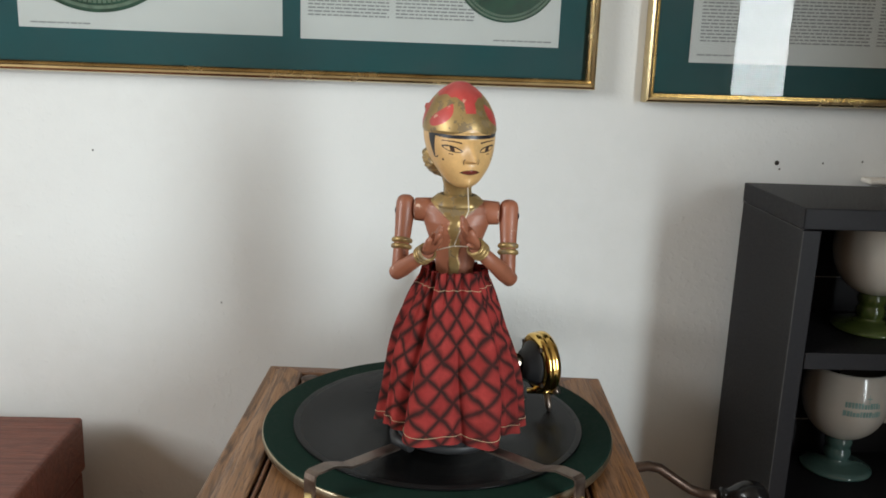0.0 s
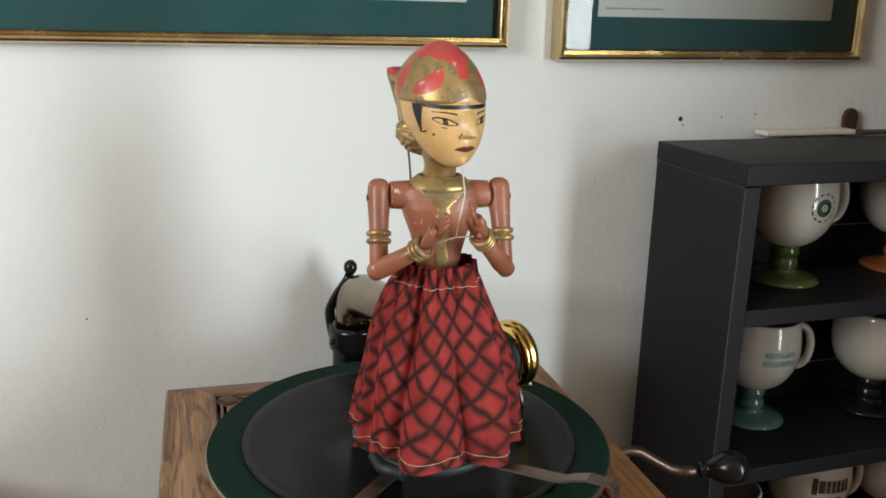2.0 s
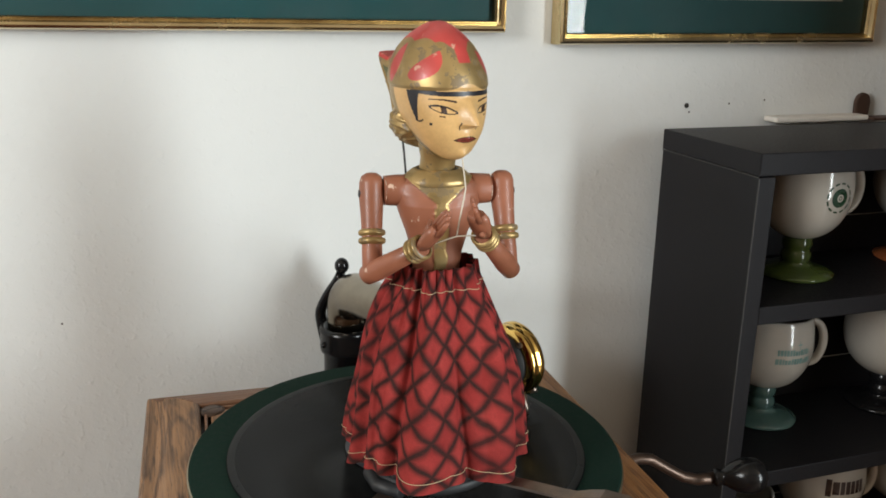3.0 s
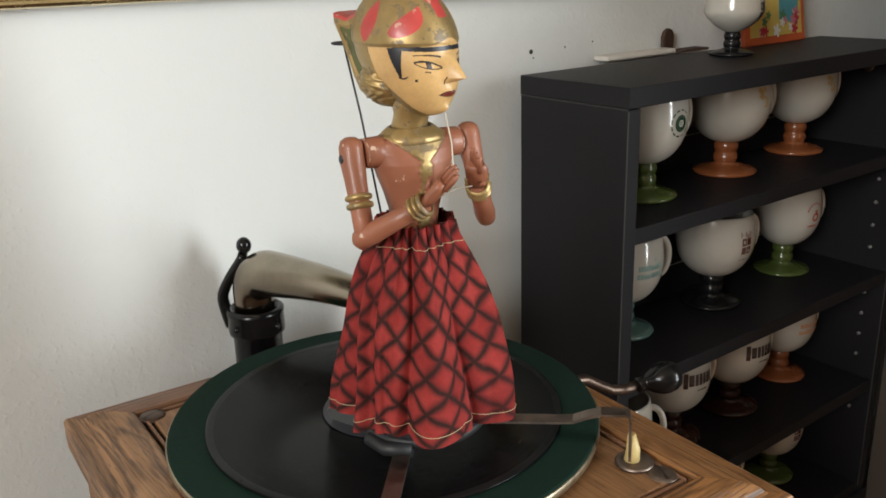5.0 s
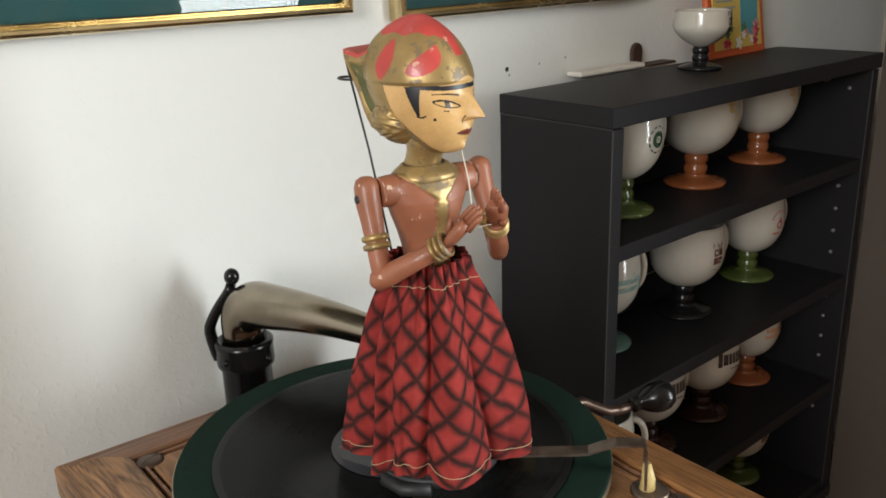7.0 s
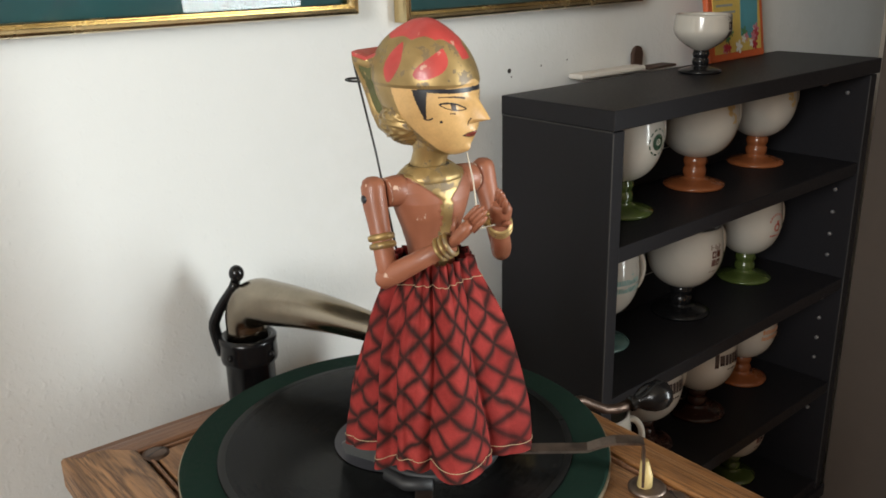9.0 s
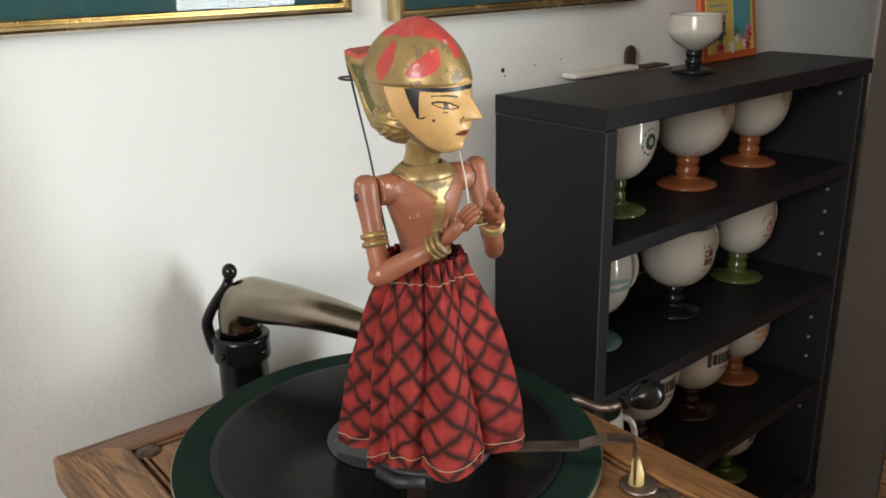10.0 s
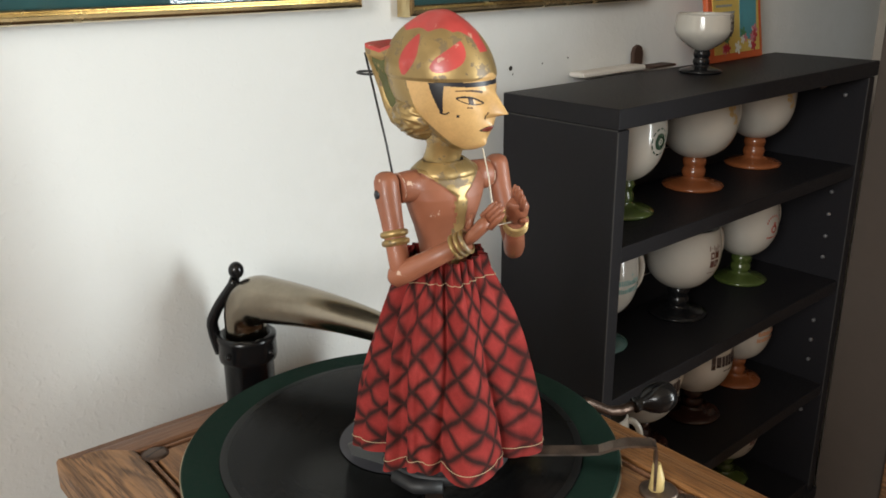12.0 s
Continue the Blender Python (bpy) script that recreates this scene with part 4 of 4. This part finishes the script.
def strap(pts, width, thick):
    """A bent flat strip that stands across the line of pts."""
    pts = [Vector(p) for p in pts]
    g = Geo()
    k = 0
    vs, fs = [], []
    flat = Vector((pts[-2].x - pts[0].x, pts[-2].y - pts[0].y, 0)).normalized()
    acr = flat.cross(Vector((0, 0, 1)))
    for i, p in enumerate(pts):
        d = (pts[min(i + 1, len(pts) - 1)] - pts[max(i - 1, 0)]).normalized()
        nrm = acr.cross(d).normalized()
        for sa, sn in ((-1, -1), (1, -1), (1, 1), (-1, 1)):
            vs.append(p + acr * sa * width / 2 + nrm * sn * thick / 2)
    for i in range(len(pts) - 1):
        for q in range(4):
            fs.append((4 * i + q, 4 * i + (q + 1) % 4, 4 * i + 4 + (q + 1) % 4, 4 * i + 4 + q))
    fs += [(0, 1, 2, 3), tuple(4 * (len(pts) - 1) + q for q in range(4))]
    g.add(vs, fs, STEEL, False)
    return g


for sx in (1, -1):
    q = lambda t, z: (DX - 0.006 + sx * (0.036 + 0.058 * t), -0.340 - 0.066 * t, z)
    st = spart("strap", strap([q(0, RT + 0.008), q(0.3, RT + 0.010), q(0.5, RT + 0.0112), q(0.60, RT + 0.0122), q(0.70, RT + 0.0160), q(0.80, RT + 0.0188), q(0.97, RT + 0.0194), q(1.0, RT + 0.0184), q(1.008, RT + 0.015), q(1.012, DT + 0.004)], 0.0105, 0.0016), None, "bent flat steel strap")
    g = Geo()
    g.lathe([(0, DT), (0.0125, DT), (0.0125, DT + 0.002), (0.0105, DT + 0.0028), (0, DT + 0.0028)], STEEL, 28, at=(q(1.05, 0)[0], q(1.05, 0)[1], 0))
    spart("foot_plate", g, st, "round steel foot plate")
    g = Geo()
    cx, cy, _ = q(1.03, 0)
    g.tube([(cx, cy, DT + 0.002), (cx + 0.001, cy, DT + 0.010), (cx, cy + 0.001, DT + 0.021)], [0.0052, 0.0045, 0.0026], IVORY, 14)
    spart("clip", g, st, "yellowed plastic clip")

# ---- puppet: one mesh ----
g = Geo()
HEM, WAIST = 0.0195, 0.146


def folds(a, v):
    """Soft pleats of the skirt: rounded ridges, sharp valleys, tight gathers at the waist."""
    w = a + 0.16 * math.sin(2 * a + 0.4) + 0.10 * math.sin(3 * a + 1.0) + 0.05 * math.sin(4 * v + 5 * a)
    wide = abs(math.cos(5.5 * w)) * 0.62 + abs(math.cos(4 * w + 1.1)) * 0.45 + abs(math.cos(9 * w + 0.5)) * 0.22 - 0.88
    tight = abs(math.sin(13 * a + math.sin(3 * a))) - 0.6
    return wide * 0.0240 * (0.74 + 0.10 * (1 - v)) * (1 - 0.72 * v ** 2.5) + tight * 0.0036 * v ** 3


def skirt(u, v):
    a = 2 * math.pi * u
    prof = 0.0580 - 0.0185 * v - 0.0180 * v ** 3
    if v > 0.93:
        prof += 0.003 * (v - 0.93) / 0.07
    r = prof + folds(a, v) + 0.0025 * math.sin(3 * a + 2) * (1 - v)
    r += 0.0055 * math.exp(-((a - 5.35) / 0.45) ** 2) * math.exp(-((v - 0.22) / 0.22) ** 2)
    r += 0.0022 * math.sin(6 * v + 3 * a) * (1 - v) * v * 4
    z = HEM + (WAIST + 0.003 - HEM) * v + 0.003 * (1 - v) * math.sin(2 * a + 0.5) + 0.0015 * (1 - v) * math.sin(7 * a)
    return Vector((r * math.cos(a), r * math.sin(a), z))


SN = 360
arc = [0.0]
for k in range(SN):
    arc.append(arc[-1] + (skirt((k + 1) / SN, 0.4) - skirt(k / SN, 0.4)).length)
arc = [18 * q / arc[-1] for q in arc]
g.grid(skirt, SN, 44, PLAID, uv=lambda u, v: (arc[round(u * SN)], v * 6.1))
g.grid(lambda u, v: Vector((skirt(u, 0).x * (1 - 0.03 - 0.5 * v), skirt(u, 0).y * (1 - 0.03 - 0.5 * v), skirt(u, 0).z + 0.001 + 0.02 * v)), 260, 2, DARKCLOTH)
for vv in (0.055, 0.90):
    pts = [skirt(k / SN, vv) for k in range(SN + 1)]
    pts = [p + Vector((p.x, p.y, 0)).normalized() * 0.0004 for p in pts]
    g.tube(pts, 0.00024, STITCH, 5)
g.lathe([(0.037, 0.0115), (0.0425, 0.0120), (0.0445, 0.016), (0.044, 0.026)], DARKCLOTH, 180, wobble=lambda a, z: 1 + 0.012 * math.sin(60 * a))

# torso: a waisted wooden body
TZ = [(0.138, 0.0145, 0.0118), (0.146, 0.0148, 0.0120), (0.156, 0.0162, 0.0130), (0.168, 0.0195, 0.0146), (0.178, 0.0232, 0.0160), (0.187, 0.0262, 0.0165), (0.194, 0.0275, 0.0152), (0.200, 0.0255, 0.0132), (0.2040, 0.0195, 0.0110), (0.2065, 0.0110, 0.0080)]


def torso(u, v):
    k = v * (len(TZ) - 1)
    i = min(int(k), len(TZ) - 2)
    f = k - i
    z, rx, ry = (TZ[i][j] * (1 - f) + TZ[i + 1][j] * f for j in range(3))
    a = 2 * math.pi * u
    sx = 1 if math.cos(a) >= 0 else -1
    sy = 1 if math.sin(a) >= 0 else -1
    chest = 1 + 0.12 * max(0.0, -math.sin(a)) * math.exp(-((z - 0.183) / 0.012) ** 2)
    p = Vector((rx * sx * abs(math.cos(a)) ** 0.85, ry * sy * abs(math.sin(a)) ** 0.85 * chest, z))
    if sash(p):
        p += Vector((p.x * 0.3, p.y, 0)).normalized() * 0.0011
    return p


def sash(p):
    """Whether a spot of the torso lies under the gilded collar or its hanging front piece."""
    if p.y < 0 and abs(p.x - 0.0005 * math.sin(p.z * 300)) < 0.0040 + 0.0004 * math.sin(p.z * 420) and p.z > 0.142:
        return True
    return p.z > 0.2030 or (p.y < 0 and p.z > 0.1860 + 0.85 * abs(p.x))


def torso_paint(u, v):
    return GILT if sash(torso(u, v)) else None


g.grid(torso, 150, 110, SKIN, pick=torso_paint)
# gilded collar with a hanging front piece
g.lathe([(0.0200, 0.1990), (0.0208, 0.2004), (0.0200, 0.2026), (0.0176, 0.2052), (0.0148, 0.2076), (0.0134, 0.2084), (0.0124, 0.2078), (0.0120, 0.2040)], GILT, 48, m=Matrix.Diagonal((1.05, 0.84, 1, 1)),
        wobble=lambda a, z: 1 + 0.02 * math.sin(5 * a) + 0.015 * math.sin(11 * a + 90 * z))
# arms
for s in (-1, 1):
    sh = Vector((s * 0.0408, 0.000, 0.1950))
    el = Vector((s * 0.0425, -0.017, 0.1475))
    # shoulder stub, chipped at its flat end, then the hanging upper arm
    g.tube([(s * 0.018, 0, 0.1945), (s * 0.026, 0, 0.1945), (s * 0.0315, 0, 0.1945), (s * 0.0332, 0, 0.1945), (s * 0.0336, 0, 0.1945)], [0.0098, 0.0096, 0.0092, 0.0088, 0.0070], SKIN, 26)
    g.tube([(s * 0.0326, 0, 0.1945), (s * 0.0330, 0, 0.1945)], 0.00925, STUBS, 26)
    up = [sh + Vector((0, 0, h)) for h in (0.0108, 0.0102, 0.0084, 0.0048)] + [sh.lerp(el, t) for t in (0.10, 0.3, 0.55, 0.8, 0.95, 1.0)]
    g.tube(up, [0.0004, 0.0036, 0.0062, 0.0074, 0.0076, 0.0068, 0.0062, 0.0062, 0.0060, 0.004], SKIN, 22)
    g.ball(sh + Vector((s * 0.0066, -0.001, -0.002)), (0.0018, 0.0034, 0.0034), BLACK, 12)
    for t in (0.52, 0.62):
        c = sh.lerp(el, t)
        g.lathe([(0.0060, -0.0023), (0.0080, -0.0014), (0.0084, 0.0), (0.0080, 0.0014), (0.0060, 0.0023)], GILT, 26, m=Matrix.Translation(c) @ (el - sh).to_track_quat("Z", "Y").to_matrix().to_4x4())
    wr = Vector((s * 0.0175, -0.0480, 0.1745 + 0.003 * s))
    fa = [el + (wr - el).normalized() * q for q in (-0.008, -0.005, 0.006, 0.022)] + [wr]
    g.tube(fa, [0.003, 0.0062, 0.0068, 0.0060, 0.0052], SKIN, 18)
    d = (wr - el).normalized()
    for q in (-0.008, -0.0045, -0.001):
        g.lathe([(0.0058, -0.0014), (0.0076, -0.0007), (0.0076, 0.0007), (0.0058, 0.0014)], GILT, 22, m=Matrix.Translation(wr + d * q) @ d.to_track_quat("Z", "Y").to_matrix().to_4x4())
    hand = (d + Vector((0, -0.1, 0.55))).normalized()
    hp = [wr, wr + hand * 0.006, wr + hand * 0.014, wr + hand * 0.019]
    g.tube(hp, [0.0050, 0.0064, 0.0068, 0.0050], SKIN, 16, flat=0.6)
    side_v = hand.cross(Vector((s, 0, 0))).normalized()
    for k in range(4):
        o = side_v * (k - 1.5) * 0.0029
        b0 = wr + hand * 0.016 + o
        g.tube([b0, b0 + hand * (0.009 + 0.002 * (k in (1, 2))), b0 + hand * (0.0125 + 0.002 * (k in (1, 2)))], [0.0018, 0.0017, 0.0008], SKIN, 8)
    b0 = wr + hand * 0.005 - side_v * 0.005
    g.tube([b0, b0 + (hand - side_v * 0.7).normalized() * 0.009], [0.0022, 0.0012], SKIN, 8)

# neck and head
g.tube([(0, 0.003, 0.200), (0, 0.002, 0.206), (0, 0.001, 0.210), (0, -0.001, 0.215), (0, -0.003, 0.221), (0, -0.004, 0.230)], [0.0122, 0.0118, 0.0108, 0.0108, 0.0124, 0.0152], GILT, 32)
g.lathe([(0, 0.2075), (0.0128, 0.2078), (0.0132, 0.2064)], BLACK, 32, m=Matrix.Translation((0, 0.001, 0)))
HT = 21
hm = Matrix.Translation((0.001, -0.005, -0.0035)) @ pose(0, 0, 0, 0, 0, HT) @ Matrix.Diagonal((1.06, 1.10, 1, 1))
HZ = [(0.2190, 0.001, -0.0085), (0.2205, 0.0062, -0.0085), (0.2240, 0.0110, -0.0080), (0.2300, 0.0158, -0.0060), (0.2370, 0.0200, -0.0035), (0.2450, 0.0232, -0.0005), (0.2530, 0.0250, 0.0018), (0.2610, 0.0256, 0.0032), (0.2690, 0.0252, 0.0042), (0.2770, 0.0230, 0.0050), (0.2845, 0.0192, 0.0056), (0.2910, 0.0138, 0.0058), (0.2955, 0.0084, 0.0056), (0.2978, 0.0044, 0.0054), (0.2986, 0.0004, 0.0040)]


def head_raw(u, v):
    k = v * (len(HZ) - 1)
    i = min(int(k), len(HZ) - 2)
    f = k - i
    q = [HZ[max(0, min(len(HZ) - 1, i + o))] for o in (-1, 0, 1, 2)]
    z, r, oy = (0.5 * (2 * q[1][j] + (q[2][j] - q[0][j]) * f + (2 * q[0][j] - 5 * q[1][j] + 4 * q[2][j] - q[3][j]) * f * f + (3 * q[1][j] - q[0][j] - 3 * q[2][j] + q[3][j]) * f ** 3) for j in range(3))
    a = 2 * math.pi * u
    c, s = math.cos(a), math.sin(a)
    depth = 1.10 if s < 0 else 1.30
    x, y = r * c, r * s * depth + oy
    # nose ridge, cheeks and chin carved from the front
    front = max(0.0, -s)
    nose = math.exp(-(c / 0.17) ** 2) * front
    up = max(0.0, min(1.0, (0.2580 - z) / 0.0150)) if z > 0.243 else max(0.0, 1 - (0.243 - z) / 0.0030)
    y -= 0.0100 * nose * up
    y -= 0.0026 * math.exp(-(c / 0.22) ** 2) * front * math.exp(-((z - 0.2235) / 0.0035) ** 2)
    y -= 0.0020 * math.exp(-(c / 0.16) ** 2) * front * math.exp(-((z - 0.2345) / 0.0028) ** 2)
    y += 0.0016 * math.exp(-((abs(c) - 0.40) / 0.16) ** 2) * front * math.exp(-((z - 0.2505) / 0.0035) ** 2)
    # raised rim of the helmet
    if z > 0.2615:
        lift = 1 + 0.030 * min(1, (z - 0.2615) / 0.002)
        x, y = x * lift, (y - oy) * lift + oy
    return x, y, z, c, s


def head(u, v):
    x, y, z, c, s = head_raw(u, v)
    return hm @ Vector((x, y, z if z < 0.2615 else 0.2615 + 1.03 * (z - 0.2615)))


def head_paint(u, v):
    x, y, z, c, s = head_raw(u, v)
    az = math.degrees(math.atan2(abs(x), -y + 0.002))
    if z > 0.2615 + 0.004 * math.exp(-(az / 16) ** 2):
        if z < 0.2645 + 0.005 * math.exp(-(az / 18) ** 2):
            return GILT
        h = (z - 0.2645) / 0.030
        t = (z - 0.2665) / 0.0165
        if 0 < t < 1 and abs(az - 66 + 30 * t) < 19 * math.sin(math.pi * t ** 0.7) ** 0.8:
            return RED
        t = (z - 0.2640) / 0.0225
        if 0 < t < 1 and abs(az - 112 + 8 * t) < 12 * math.sin(math.pi * t) ** 0.7:
            return RED
        if z > 0.2875 - 0.0065 * math.exp(-(az / 26) ** 2) + 0.0018 * abs(math.sin(radians(az) * 4)):
            return RED
        if az < 9 + 400 * (z - 0.2765) and z > 0.2765:
            return RED
        return GILT
    # brow band and the blade-shaped sidelock with its hooked tip
    if az < 72 and abs(z - 0.2599 - 0.0000007 * (az - 20) ** 2) < 0.0013 and z < 0.2618:
        return BLACK
    t = (0.2612 - z) / 0.0175
    if 0 < t < 1 and -9.5 * (1 - t) ** 0.8 - 1.2 < az - 70 + 7 * t * t < 8.0 * (1 - t) ** 1.2 + 1.0:
        return BLACK
    if 54 < az < 66 and abs(z - 0.2437 - 0.000032 * (az - 60) ** 2) < 0.00055:
        return BLACK
    if az < 104 + 500 * (z - 0.250) and z > 0.2200 + 0.017 * (az / 85) ** 2:
        if az < 20:
            lip = 0.0019 * max(0.0, 1 - (az / 17) ** 2)
            off = z - 0.2338 + 0.00003 * az
            if abs(off) < lip:
                return UMBER if abs(off) > lip - 0.0005 or abs(off) < 0.0002 else LIP
        if abs(az - 10.5) < 1.3 and 0.2395 < z < 0.2440:
            return UMBER if abs(az - 10.5 - 1.0 * math.sin((z - 0.2395) * 900)) < 0.7 else FACE
        if 13 < az < 47:
            t = (az - 13) / 34
            if 0.05 < t and abs(z - (0.2553 + 0.0007 * math.sin(t * 3.1) + 0.0014 * t)) < 0.00055 * (1.15 - 0.6 * t):
                return UMBER
            lid = 0.0019 * math.sin(math.pi * min(1.0, t * 1.02)) ** 0.75
            mid = 0.2492 + 0.0036 * t
            off = z - mid
            if abs(off - lid) < 0.00052 or abs(off + lid) < 0.00030:
                return BLACK
            if abs(off) < lid and abs(az - 29 - 500 * off) < 3.6:
                return UMBER
            if abs(z - 0.2462 - 0.0018 * t) < 0.00035 and 0.42 < t < 0.62:
                return UMBER
        if abs(az - 44) < 1.7 and abs(z - 0.2425) < 0.0008:
            return BLACK
        return FACE
    return GILT


g.grid(head, 440, 380, FACE, pick=head_paint)
# gilded curls at the nape and ears, carved as raised scrolls
def curls(u, v):
    a, e = 2 * math.pi * u, math.pi * (v - 0.5)
    scroll = 0.5 + 0.5 * math.sin(9 * a + 7 * math.sin(6 * e)) * math.cos(7 * e + 2 * math.sin(4 * a))
    q = 1 + 0.085 * scroll * math.cos(e) ** 0.5
    return hm @ Vector((0.0232 * q * math.cos(a) * math.cos(e), 0.0125 + 0.0178 * q * math.sin(a) * math.cos(e), 0.2400 + 0.0165 * q * math.sin(e)))


g.grid(curls, 120, 70, GILT)
# flared comb behind the helmet: red top, olive sides in a gilded border
FIN = [(0.020, 0.2860), (0.029, 0.2800), (0.036, 0.2772), (0.0462, 0.2800), (0.0468, 0.2760), (0.0445, 0.2660), (0.0405, 0.2520), (0.0370, 0.2410), (0.0325, 0.2320), (0.025, 0.2275), (0.016, 0.2330), (0.014, 0.2600)]
cy, cz = sum(p[0] for p in FIN) / len(FIN), sum(p[1] for p in FIN) / len(FIN)
nf = len(FIN)


def fin_ring(x, k):
    return [hm @ Vector((x * (0.72 + 13 * max(0.0, z - 0.2560)), cy + (y - cy) * k, cz + (z - cz) * k)) for y, z in FIN]


rings = [fin_ring(x, k) for x, k in ((-0.0150, 0.86), (-0.0136, 0.97), (-0.0090, 1.0), (0.0090, 1.0), (0.0136, 0.97), (0.0150, 0.86))]
for ra, rb in zip(rings, rings[1:]):
    for k in range(nf):
        g.add([ra[k], ra[(k + 1) % nf], rb[(k + 1) % nf], rb[k]], [(0, 1, 2, 3)], RED if k < 3 else GILT, k >= 3)
for s in (-1, 1):
    outer, lip, bed = fin_ring(s * 0.0150, 0.86), fin_ring(s * 0.0152, 0.66), fin_ring(s * 0.0142, 0.60)
    for ra, rb in ((outer, lip), (lip, bed)):
        g.add(ra + rb, [(k, (k + 1) % nf, nf + (k + 1) % nf, nf + k) for k in range(nf)], GILT)
    g.add(bed + [sum(bed, Vector()) / nf], [(k, (k + 1) % nf, nf) for k in range(nf)], OLIVE, False)
# rod and ring behind, strings
g.tube([(-0.010, 0.022, 0.130), (-0.014, 0.042, 0.210), (-0.0185, 0.058, 0.268)], 0.00075, WIRE, 8)
g.tube([(-0.0175 + 0.0062 * math.cos(t), 0.0565 + 0.0085 * math.sin(t), 0.2555) for t in [2 * math.pi * k / 20 for k in range(21)]], 0.0008, WIRE, 8)
chin = hm @ Vector((0, -0.0210, 0.2215))
g.tube([chin, chin + Vector((0.0015, -0.004, -0.017)), Vector((0.002, -0.0480, 0.1775))], 0.00045, STRING, 6)
g.tube([(-0.016, -0.049, 0.172), (0.002, -0.0485, 0.1772), (0.016, -0.049, 0.1775)], 0.00045, STRING, 6)
puppet = new("puppet", g.mesh("puppet"))
puppet.matrix_world = pose(DX, DY, RT, 0, 0, -7) @ Matrix.Diagonal((0.975, 0.975, 0.965, 1))
tagged(puppet, "carved wooden puppet in a red plaid skirt and gilded helmet", "puppet")
